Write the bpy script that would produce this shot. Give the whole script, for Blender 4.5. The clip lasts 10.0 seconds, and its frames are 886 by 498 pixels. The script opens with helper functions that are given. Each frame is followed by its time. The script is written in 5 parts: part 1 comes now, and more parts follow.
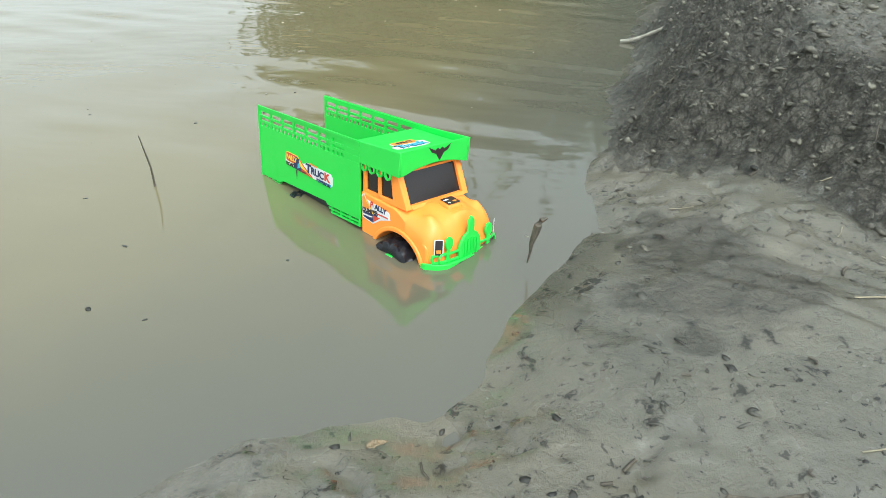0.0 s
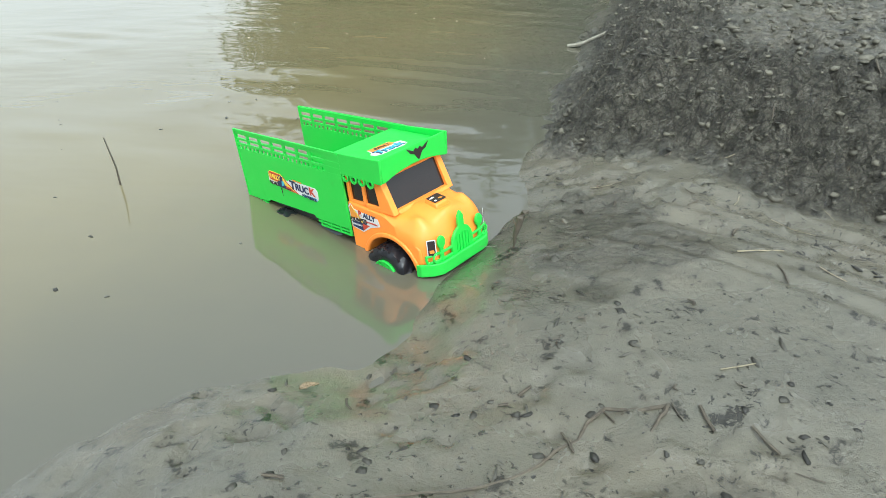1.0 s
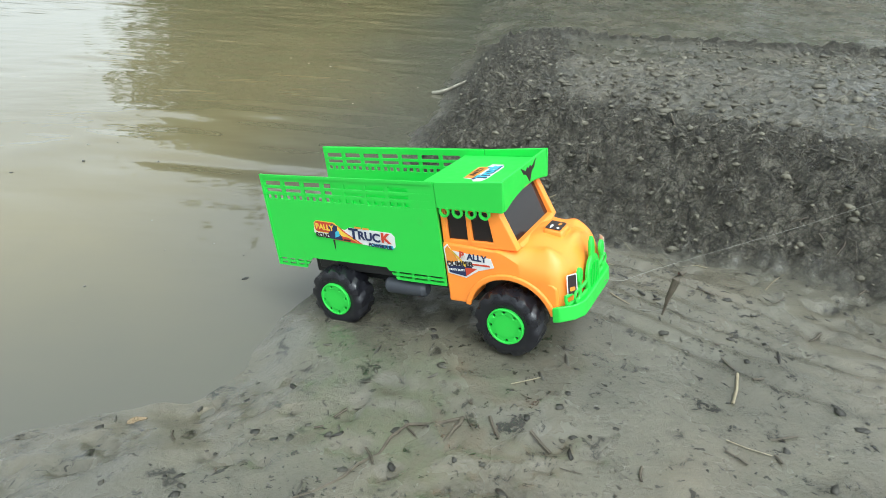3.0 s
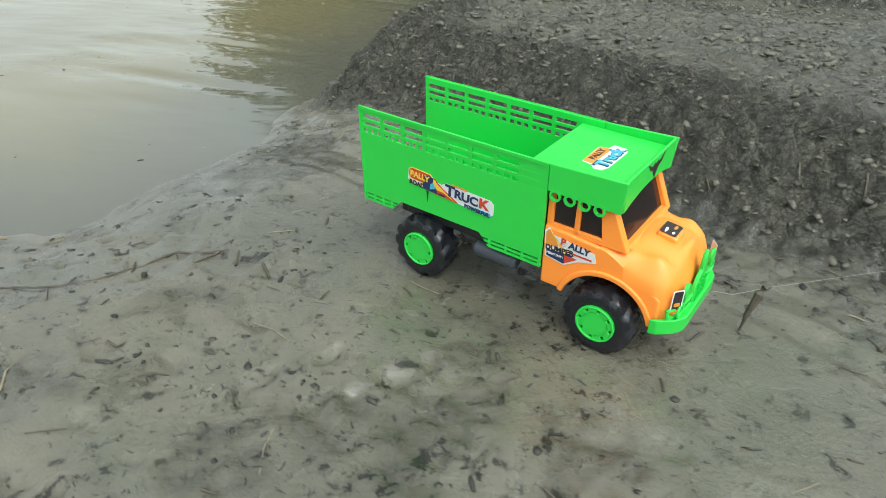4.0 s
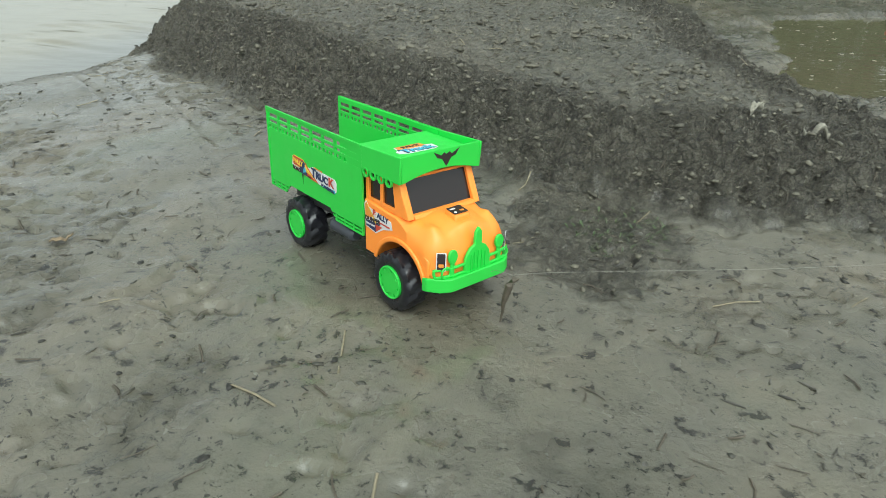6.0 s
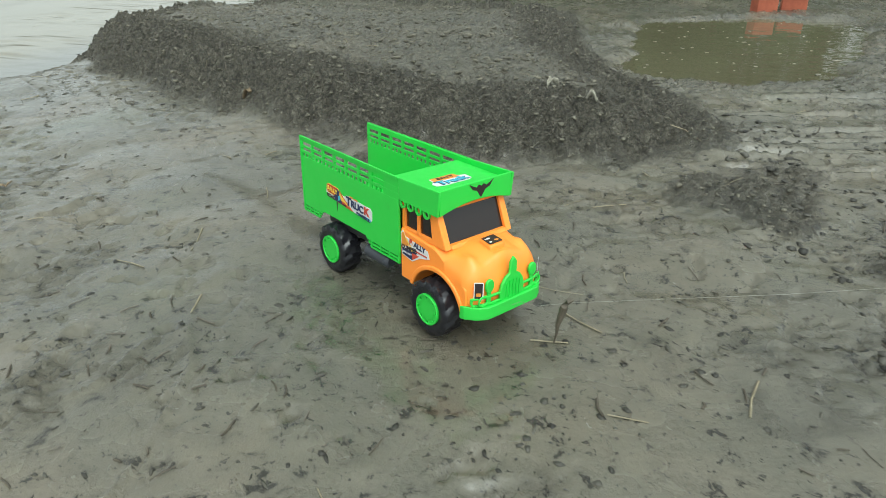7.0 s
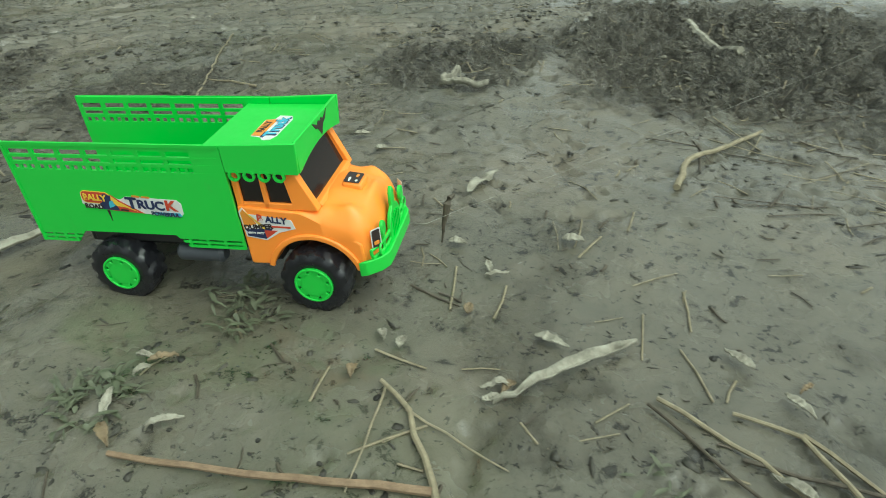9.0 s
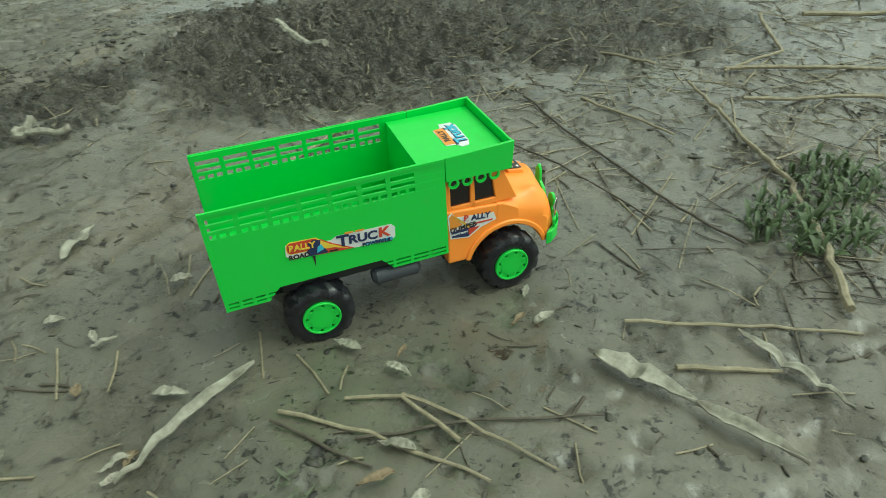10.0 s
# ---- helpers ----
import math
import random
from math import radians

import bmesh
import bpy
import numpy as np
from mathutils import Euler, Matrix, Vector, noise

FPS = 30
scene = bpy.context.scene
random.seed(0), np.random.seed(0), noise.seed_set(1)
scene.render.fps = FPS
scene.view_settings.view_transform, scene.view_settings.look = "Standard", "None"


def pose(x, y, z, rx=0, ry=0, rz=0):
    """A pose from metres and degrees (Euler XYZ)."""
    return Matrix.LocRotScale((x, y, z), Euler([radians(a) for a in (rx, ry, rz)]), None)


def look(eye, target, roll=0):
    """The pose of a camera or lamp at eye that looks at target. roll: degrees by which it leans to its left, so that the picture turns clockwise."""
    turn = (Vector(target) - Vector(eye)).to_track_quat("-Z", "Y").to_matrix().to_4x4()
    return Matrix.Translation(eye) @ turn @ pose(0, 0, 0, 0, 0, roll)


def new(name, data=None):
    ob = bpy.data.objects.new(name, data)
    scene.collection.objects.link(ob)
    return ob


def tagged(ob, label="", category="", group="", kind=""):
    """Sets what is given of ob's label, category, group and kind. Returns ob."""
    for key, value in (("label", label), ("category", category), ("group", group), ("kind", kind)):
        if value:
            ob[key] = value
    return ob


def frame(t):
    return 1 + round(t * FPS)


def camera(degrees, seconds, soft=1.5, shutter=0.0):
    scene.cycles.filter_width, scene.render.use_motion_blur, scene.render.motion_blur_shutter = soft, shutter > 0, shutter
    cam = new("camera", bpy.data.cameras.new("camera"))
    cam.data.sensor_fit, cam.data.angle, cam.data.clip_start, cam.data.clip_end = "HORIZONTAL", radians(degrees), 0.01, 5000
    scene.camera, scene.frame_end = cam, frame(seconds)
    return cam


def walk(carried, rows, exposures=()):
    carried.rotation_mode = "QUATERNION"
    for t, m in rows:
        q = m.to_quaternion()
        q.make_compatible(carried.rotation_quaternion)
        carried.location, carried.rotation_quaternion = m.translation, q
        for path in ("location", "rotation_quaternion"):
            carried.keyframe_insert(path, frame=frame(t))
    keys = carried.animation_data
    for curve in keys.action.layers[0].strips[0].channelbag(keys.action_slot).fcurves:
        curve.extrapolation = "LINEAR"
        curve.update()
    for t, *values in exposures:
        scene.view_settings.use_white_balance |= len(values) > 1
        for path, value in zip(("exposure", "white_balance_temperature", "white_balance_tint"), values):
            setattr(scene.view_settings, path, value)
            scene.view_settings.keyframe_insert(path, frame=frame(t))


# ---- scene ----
cam = camera(68.32, 10.0, soft=0.65, shutter=0.1)
EXPOSURES = [(0.0, 0.35, 5850, 0), (3.2, 0.32, 5950, 1), (4.5, 0.0, 6050, -2), (7.5, -0.05, 6150, -3), (9.0, -0.2, 6300, -12), (10.0, -0.3, 6400, -16)]
PATH = [
    (0, (-0.1647, -0.2846, 0.3798), (-0.2637, 0.5516, -0.1596), 0.26),
    (0.5, (-0.1497, -0.3310, 0.3800), (-0.2138, 0.5196, -0.1419), 0.13),
    (1, (-0.0930, -0.3679, 0.3778), (-0.1750, 0.4842, -0.1392), -0.95),
    (1.5, (-0.0314, -0.3907, 0.3861), (-0.1271, 0.4658, -0.1211), 0.37),
    (2, (0.0449, -0.4174, 0.3893), (-0.0632, 0.4488, -0.0986), 0.56),
    (2.5, (0.0895, -0.4426, 0.3943), (0.0266, 0.4270, -0.0955), 1.68),
    (3, (-0.0100, -0.4225, 0.4102), (0.0534, 0.4596, -0.0566), 2.38),
    (3.2, (0.0005, -0.4308, 0.3998), (0.1033, 0.4337, -0.0922), 2.45),
    (4.3, (0.5309, -0.6786, 0.4143), (0.4425, 0.1533, -0.1336), 2.41),
    (4.5, (0.6463, -0.7308, 0.4121), (0.5815, 0.0884, -0.1577), 3.10),
    (5, (0.9202, -0.9013, 0.4444), (0.8190, -0.0430, -0.0587), -0.35),
    (5.5, (1.2014, -1.0794, 0.4320), (1.0064, -0.2253, -0.0501), -0.57),
    (6, (1.4107, -1.1730, 0.4386), (1.2196, -0.3225, -0.0514), 0.01),
    (6.2, (1.4647, -1.2157, 0.4515), (1.2925, -0.3573, -0.0317), -0.63),
    (7.3, (1.8302, -1.5712, 0.4560), (1.6889, -0.6973, -0.0091), -0.74),
    (7.5, (1.9097, -1.6269, 0.4543), (1.7958, -0.7480, -0.0090), -0.66),
    (8, (2.0503, -1.7269, 0.4463), (2.0472, -0.8537, -0.0410), -0.44),
    (8.5, (2.1800, -1.8220, 0.4390), (2.2880, -0.9609, -0.0578), -0.10),
    (9, (2.3196, -1.9459, 0.4120), (2.6938, -1.1936, -0.1303), -1.06),
    (9.5, (2.3314, -1.9927, 0.4399), (2.8728, -1.3514, -0.1038), -2.83),
    (10, (2.4043, -2.0255, 0.4511), (3.0887, -1.5667, -0.1155), -2.27),
]
walk(cam, [(t, look(eye, target, roll)) for t, eye, target, roll in PATH], exposures=EXPOSURES)

# truck: seconds, place of the rear axle on the ground, roll, pitch, yaw
TRUCK = [
    (0, (-0.4313, 0.5316, -0.1240), (-7.33, -3.58, -37.72)),
    (0.5, (-0.3991, 0.4948, -0.1173), (1.95, -3.15, -33.44)),
    (1, (-0.3507, 0.4653, -0.1145), (0.84, -5.65, -36.30)),
    (1.5, (-0.2605, 0.4068, -0.1119), (3.10, -17.48, -39.04)),
    (2, (-0.1756, 0.3350, -0.0917), (0.55, -23.77, -33.13)),
    (2.5, (-0.1281, 0.3024, -0.0670), (0.63, -21.33, -28.90)),
    (3, (-0.0420, 0.2650, -0.0254), (-0.19, -10.39, -31.78)),
    (3.2, (0.0013, 0.2385, -0.0125), (0.90, -5.56, -30.00)),
    (4.3, (0.4601, -0.0096, 0.0047), (3.06, -0.16, -34.41)),
    (4.5, (0.5466, -0.0602, 0.0013), (-0.79, -2.22, -37.05)),
    (5, (0.7193, -0.1781, 0.0018), (-4.85, -0.53, -34.76)),
    (5.5, (0.9103, -0.2941, -0.0043), (-7.59, -1.66, -34.41)),
    (6, (1.0888, -0.4016, -0.0022), (-3.97, -2.06, -36.74)),
    (6.2, (1.1642, -0.4531, -0.0038), (-6.09, -0.85, -37.65)),
    (7.3, (1.5926, -0.7583, -0.0080), (-2.08, -1.54, -39.56)),
    (7.5, (1.6891, -0.8319, -0.0117), (-3.74, -3.13, -35.53)),
    (8, (1.9216, -0.9798, -0.0070), (2.03, -5.77, -40.54)),
    (8.5, (2.0992, -1.1096, 0.0086), (3.59, -2.44, -40.84)),
    (9, (2.3142, -1.2474, -0.0019), (1.77, -2.71, -37.77)),
    (9.5, (2.5669, -1.4381, -0.0022), (5.94, -1.23, -32.10)),
    (10, (2.7952, -1.5870, -0.0063), (1.85, -1.40, -36.31)),
]

# ---- light: overcast day over a pond ----
world = bpy.data.worlds.new("overcast_sky")
scene.world = world
world.use_nodes = True
wn, wl = world.node_tree.nodes, world.node_tree.links
wn.clear()
sky = wn.new("ShaderNodeTexSky")
sky.sky_type = "NISHITA"
sky.sun_disc = False
sky.sun_elevation, sky.sun_rotation = radians(60), radians(152)
sky.dust_density, sky.air_density, sky.ozone_density = 4.0, 1.0, 1.0
hue = wn.new("ShaderNodeHueSaturation")
hue.inputs["Saturation"].default_value = 0.12
bg = wn.new("ShaderNodeBackground")
bg.inputs["Strength"].default_value = 0.27
wo = wn.new("ShaderNodeOutputWorld")
wl.new(sky.outputs[0], hue.inputs["Color"])
wl.new(hue.outputs[0], bg.inputs["Color"])
wl.new(bg.outputs[0], wo.inputs["Surface"])
sun = new("sun", bpy.data.lights.new("sun", "SUN"))
sun.data.energy, sun.data.angle, sun.data.color = 0.5, radians(50), (1.0, 0.98, 0.95)
sun.matrix_world = look((1.6, -3.0, 6.0), (0, 0, 0))

WATER_Z = -0.048


# ---- materials ----
def material(name):
    m = bpy.data.materials.new(name)
    m.use_nodes = True
    return m, m.node_tree.nodes, m.node_tree.links, m.node_tree.nodes["Principled BSDF"]


def noise_node(n, l, scale, detail=4.0, rough=0.6, coord="Object"):
    tc = n.new("ShaderNodeTexCoord")
    t = n.new("ShaderNodeTexNoise")
    t.inputs["Scale"].default_value, t.inputs["Detail"].default_value, t.inputs["Roughness"].default_value = scale, detail, rough
    l.new(tc.outputs[coord], t.inputs["Vector"])
    return t.outputs["Fac"]


def ramp(n, l, fac, stops):
    r = n.new("ShaderNodeValToRGB")
    while len(r.color_ramp.elements) < len(stops):
        r.color_ramp.elements.new(0.5)
    for e, (p, c) in zip(r.color_ramp.elements, stops):
        e.position, e.color = p, (*c, 1) if len(c) == 3 else c
    l.new(fac, r.inputs[0])
    return r.outputs[0]


def mix(n, l, fac, a, b, mode="MIX"):
    m = n.new("ShaderNodeMix")
    m.data_type, m.blend_type = "RGBA", mode
    for s, v in ((m.inputs[0], fac), (m.inputs[6], a), (m.inputs[7], b)):
        if isinstance(v, (int, float)):
            s.default_value = v
        elif isinstance(v, tuple):
            s.default_value = (*v, 1)
        else:
            l.new(v, s)
    return m.outputs[2]


def bump(n, l, height, strength, distance, after=None):
    b = n.new("ShaderNodeBump")
    b.inputs["Strength"].default_value, b.inputs["Distance"].default_value = strength, distance
    l.new(height, b.inputs["Height"])
    if after is not None:
        l.new(after, b.inputs["Normal"])
    return b.outputs["Normal"]


def rough_range(n, l, fac, lo, hi):
    m = n.new("ShaderNodeMapRange")
    m.inputs["From Min"].default_value, m.inputs["From Max"].default_value = 0.3, 0.7
    m.inputs["To Min"].default_value, m.inputs["To Max"].default_value = lo, hi
    l.new(fac, m.inputs["Value"])
    return m.outputs[0]


def warped(n, l, scale, bend):
    """Object coordinates, bent by noise."""
    tc = n.new("ShaderNodeTexCoord")
    t = n.new("ShaderNodeTexNoise")
    t.inputs["Scale"].default_value, t.inputs["Detail"].default_value = scale, 3.0
    l.new(tc.outputs["Object"], t.inputs["Vector"])
    v = n.new("ShaderNodeVectorMath")
    v.operation = "MULTIPLY_ADD"
    v.inputs[1].default_value = (bend, bend, bend)
    l.new(t.outputs["Color"], v.inputs[0])
    l.new(tc.outputs["Object"], v.inputs[2])
    return v.outputs[0]


def cracks(n, l, scale, vector):
    v = n.new("ShaderNodeTexVoronoi")
    v.feature = "DISTANCE_TO_EDGE"
    v.inputs["Scale"].default_value = scale
    l.new(vector, v.inputs["Vector"])
    return v.outputs["Distance"]


def scaled(n, l, fac, gain):
    m = n.new("ShaderNodeMath")
    m.operation = "MULTIPLY"
    l.new(fac, m.inputs[0])
    if isinstance(gain, (int, float)):
        m.inputs[1].default_value = gain
    else:
        l.new(gain, m.inputs[1])
    return m.outputs[0]


def noise_at(n, l, vector, scale, detail, rough):
    t = n.new("ShaderNodeTexNoise")
    t.inputs["Scale"].default_value, t.inputs["Detail"].default_value, t.inputs["Roughness"].default_value = scale, detail, rough
    l.new(vector, t.inputs["Vector"])
    return t.outputs["Fac"]


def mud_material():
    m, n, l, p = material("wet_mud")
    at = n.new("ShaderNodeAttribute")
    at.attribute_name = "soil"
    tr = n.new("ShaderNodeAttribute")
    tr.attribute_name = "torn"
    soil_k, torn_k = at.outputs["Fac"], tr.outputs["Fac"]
    bent = warped(n, l, 40, 0.03)
    swirl = warped(n, l, 9, 0.10)
    broad = noise_node(n, l, 3.0, 3)
    patch = noise_at(n, l, swirl, 12, 4, 0.55)
    mark = noise_at(n, l, bent, 42, 8, 0.70)
    small_mark = noise_at(n, l, bent, 110, 6, 0.65)
    grain = noise_node(n, l, 190, 6, 0.72)
    fine = noise_node(n, l, 700, 3, 0.6)
    big, small = cracks(n, l, 45, bent), cracks(n, l, 110, bent)
    # smooth wet silt with dark flecks pressed into it
    silt = ramp(n, l, broad, [(0.32, (0.108, 0.103, 0.078)), (0.5, (0.133, 0.124, 0.091)), (0.68, (0.160, 0.141, 0.101))])
    wet = ramp(n, l, patch, [(0.32, (0.83, 0.83, 0.81)), (0.5, (0.97, 0.96, 0.95)), (0.68, (1.07, 1.05, 1.02))])
    silt = mix(n, l, 0.9, silt, wet, "MULTIPLY")
    fleck = ramp(n, l, mark, [(0.378, (0.20, 0.19, 0.16)), (0.396, (0.80, 0.79, 0.77)), (0.47, (1, 1, 1)), (0.68, (1.08, 1.06, 1.04))])
    silt = mix(n, l, 0.95, silt, fleck, "MULTIPLY")
    spot = ramp(n, l, small_mark, [(0.368, (0.22, 0.21, 0.18)), (0.384, (1, 1, 1))])
    silt = mix(n, l, 0.95, silt, spot, "MULTIPLY")
    # relief of stirred silt put into colour: shade in hollows, lighter crests
    stirred = ramp(n, l, mark, [(0.36, (0.50, 0.49, 0.46)), (0.44, (0.82, 0.81, 0.79)), (0.52, (1, 1, 1)), (0.7, (1.12, 1.10, 1.07))])
    silt = mix(n, l, scaled(n, l, torn_k, 0.22), silt, mix(n, l, 1.0, silt, stirred, "MULTIPLY"))
    moss = ramp(n, l, noise_node(n, l, 2.3, 4, 0.6), [(0.56, (0, 0, 0)), (0.72, (0.28, 0.28, 0.28))])
    silt = mix(n, l, moss, silt, (0.105, 0.125, 0.066))
    # crumbly soil, with the shade between its clods painted into the colour
    shaded_soil = ramp(n, l, mark, [(0.3, (0.085, 0.078, 0.058)), (0.5, (0.172, 0.158, 0.120)), (0.7, (0.250, 0.230, 0.176))])
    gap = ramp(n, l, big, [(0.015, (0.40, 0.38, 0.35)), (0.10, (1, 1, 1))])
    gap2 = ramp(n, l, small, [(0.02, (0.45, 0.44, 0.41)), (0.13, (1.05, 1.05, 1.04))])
    shaded_soil = mix(n, l, 0.9, shaded_soil, gap, "MULTIPLY")
    shaded_soil = mix(n, l, 0.85, shaded_soil, gap2, "MULTIPLY")
    # the mask swaps in bank colour: moist soil plus the steep face's painted shade
    l.new(mix(n, l, soil_k, silt, shaded_soil), p.inputs["Base Color"])
    loose = n.new("ShaderNodeMath")
    loose.operation = "MAXIMUM"
    l.new(soil_k, loose.inputs[0])
    l.new(scaled(n, l, torn_k, 0.30), loose.inputs[1])
    rg = n.new("ShaderNodeMath")
    rg.operation = "MULTIPLY_ADD"
    l.new(soil_k, rg.inputs[0])
    rg.inputs[1].default_value = 0.24
    l.new(rough_range(n, l, patch, 0.17, 0.36), rg.inputs[2])
    l.new(rg.outputs[0], p.inputs["Roughness"])
    film = n.new("ShaderNodeMath")
    film.operation = "MULTIPLY_ADD"
    film.use_clamp = True
    l.new(loose.outputs[0], film.inputs[0])
    film.inputs[1].default_value, film.inputs[2].default_value = -0.50, 0.55
    l.new(film.outputs[0], p.inputs["Coat Weight"])
    p.inputs["Coat Roughness"].default_value = 0.13
    b = bump(n, l, patch, 0.45, 0.012)
    b = bump(n, l, scaled(n, l, mark, loose.outputs[0]), 1.0, 0.020, b)
    b = bump(n, l, ramp(n, l, mark, [(0.33, (0, 0, 0)), (0.40, (1, 1, 1))]), 0.5, 0.003, b)
    b = bump(n, l, scaled(n, l, ramp(n, l, big, [(0.0, (0, 0, 0)), (0.3, (1, 1, 1))]), soil_k), 0.9, 0.008, b)
    b = bump(n, l, scaled(n, l, grain, loose.outputs[0]), 0.9, 0.009, b)
    b = bump(n, l, grain, 0.75, 0.0030, b)
    b = bump(n, l, fine, 0.25, 0.0007, b)
    l.new(b, p.inputs["Normal"])
    return m


def clod_material(name, dark, light):
    m, n, l, p = material(name)
    oi = n.new("ShaderNodeNewGeometry")
    base = ramp(n, l, oi.outputs["Random Per Island"], [(0.0, dark), (1.0, light)])
    grain = noise_node(n, l, 180, 5, 0.7)
    speck = ramp(n, l, grain, [(0.3, (0.6, 0.6, 0.58)), (0.6, (1.05, 1.04, 1.0))])
    l.new(mix(n, l, 0.8, base, speck, "MULTIPLY"), p.inputs["Base Color"])
    p.inputs["Roughness"].default_value = 0.6
    l.new(bump(n, l, grain, 0.6, 0.003), p.inputs["Normal"])
    return m


def water_material(name, tint, ripple):
    m, n, l, p = material(name)
    broad = noise_node(n, l, 1.3, 3)
    col = ramp(n, l, broad, [(0.3, tuple(v * 0.88 for v in tint)), (0.7, tuple(v * 1.1 for v in tint))])
    sd = n.new("ShaderNodeAttribute")
    sd.attribute_name = "silt"
    l.new(mix(n, l, sd.outputs["Fac"], col, (0.106, 0.101, 0.076)), p.inputs["Base Color"])
    p.inputs["Roughness"].default_value = 0.04
    p.inputs["IOR"].default_value = 1.47
    p.inputs["Specular IOR Level"].default_value = 1.0
    tc = n.new("ShaderNodeTexCoord")
    mp = n.new("ShaderNodeMapping")
    mp.inputs["Scale"].default_value = (1.0, 2.2, 1.0)
    l.new(tc.outputs["Object"], mp.inputs["Vector"])
    w = n.new("ShaderNodeTexNoise")
    w.inputs["Scale"].default_value, w.inputs["Detail"].default_value = 7.0, 2.0
    l.new(mp.outputs[0], w.inputs["Vector"])
    l.new(bump(n, l, w.outputs["Fac"], ripple, 0.02), p.inputs["Normal"])
    return m


def plastic_material(name, colour, rough=0.35, dirt=0.35):
    m, n, l, p = material(name)
    stain = noise_node(n, l, 28, 6, 0.7)
    grain = noise_node(n, l, 420, 3, 0.6)
    mask = ramp(n, l, stain, [(0.60, (0, 0, 0)), (0.74, (dirt, dirt, dirt))])
    l.new(mix(n, l, mask, colour, (0.16, 0.14, 0.10)), p.inputs["Base Color"])
    l.new(rough_range(n, l, stain, rough - 0.08, rough + 0.15), p.inputs["Roughness"])
    l.new(bump(n, l, grain, 0.08, 0.0006), p.inputs["Normal"])
    p.inputs["Subsurface Weight"].default_value = 0.0
    return m


def plain_material(name, colour, rough=0.5):
    m, n, l, p = material(name)
    g = noise_node(n, l, 300, 3)
    l.new(mix(n, l, g, tuple(v * 0.85 for v in colour), tuple(min(1, v * 1.1) for v in colour)), p.inputs["Base Color"])
    p.inputs["Roughness"].default_value = rough
    return m


def plant_material(name, a, b, rough=0.7, scale=90):
    m, n, l, p = material(name)
    g = noise_node(n, l, scale, 5, 0.7)
    l.new(ramp(n, l, g, [(0.3, a), (0.7, b)]), p.inputs["Base Color"])
    p.inputs["Roughness"].default_value = rough
    l.new(bump(n, l, g, 0.4, 0.002), p.inputs["Normal"])
    return m


MUD = mud_material()
CLOD = clod_material("dark_clods", (0.078, 0.071, 0.053), (0.175, 0.161, 0.121))
CRUMB = clod_material("mud_crumbs", (0.022, 0.020, 0.016), (0.085, 0.080, 0.064))
FLAKE = clod_material("mud_flakes", (0.035, 0.032, 0.025), (0.105, 0.099, 0.078))
POND = water_material("muddy_pond_water", (0.178, 0.150, 0.078), 0.07)
PUDDLE = water_material("puddle_water", (0.115, 0.105, 0.062), 0.10)
GREEN = plastic_material("green_plastic", (0.058, 0.58, 0.060), 0.38, 0.12)
ORANGE = plastic_material("orange_plastic", (1.0, 0.30, 0.040), 0.36, 0.10)
TYRE = plastic_material("black_tyre_plastic", (0.011, 0.011, 0.014), 0.28, 0.22)
BLACK = plastic_material("black_chassis_plastic", (0.016, 0.016, 0.016), 0.4, 0.6)
GREY = plastic_material("grey_tank_plastic", (0.05, 0.055, 0.065), 0.35, 0.4)
PANE = plain_material("smoked_window_plastic", (0.018, 0.013, 0.012), 0.16)
PAPER = plain_material("white_sticker", (0.72, 0.72, 0.70), 0.35)
RED = plain_material("red_print", (0.55, 0.06, 0.03), 0.4)
AMBER = plain_material("orange_print", (0.75, 0.28, 0.04), 0.4)
YELLOW = plain_material("yellow_print", (0.80, 0.55, 0.06), 0.4)
NAVY = plain_material("navy_print", (0.02, 0.03, 0.09), 0.4)
CYAN = plain_material("cyan_print", (0.08, 0.45, 0.60), 0.4)
INK = plain_material("dark_print", (0.03, 0.02, 0.02), 0.4)
STRAW = plant_material("dry_straw", (0.17, 0.145, 0.09), (0.34, 0.29, 0.19))
DARKWOOD = plant_material("wet_dark_twig", (0.045, 0.036, 0.025), (0.12, 0.10, 0.07))
BROWNWOOD = plant_material("brown_stick", (0.17, 0.11, 0.065), (0.30, 0.21, 0.13))
DRYLEAF = plant_material("pale_dry_leaf", (0.14, 0.128, 0.095), (0.42, 0.40, 0.32), 0.75, 60)
BROWNLEAF = plant_material("brown_leaf", (0.13, 0.10, 0.06), (0.26, 0.19, 0.11), 0.7, 60)
GREYWEED = plant_material("trodden_weed", (0.06, 0.07, 0.04), (0.13, 0.14, 0.085), 0.6, 60)
GRASS = plant_material("weed_green", (0.035, 0.062, 0.020), (0.10, 0.135, 0.05), 0.55, 60)
FOLIAGE = plant_material("tree_foliage", (0.03, 0.055, 0.018), (0.08, 0.12, 0.04), 0.6, 2)
BARK = plant_material("tree_bark", (0.07, 0.055, 0.04), (0.16, 0.13, 0.10), 0.8, 6)
REDWOOD = plant_material("red_clay", (0.27, 0.06, 0.03), (0.42, 0.12, 0.06), 0.6, 30)
STRING = plain_material("white_string", (0.27, 0.26, 0.22), 0.6)


# ---- terrain ----
TABLE = np.random.RandomState(7).rand(256, 256)


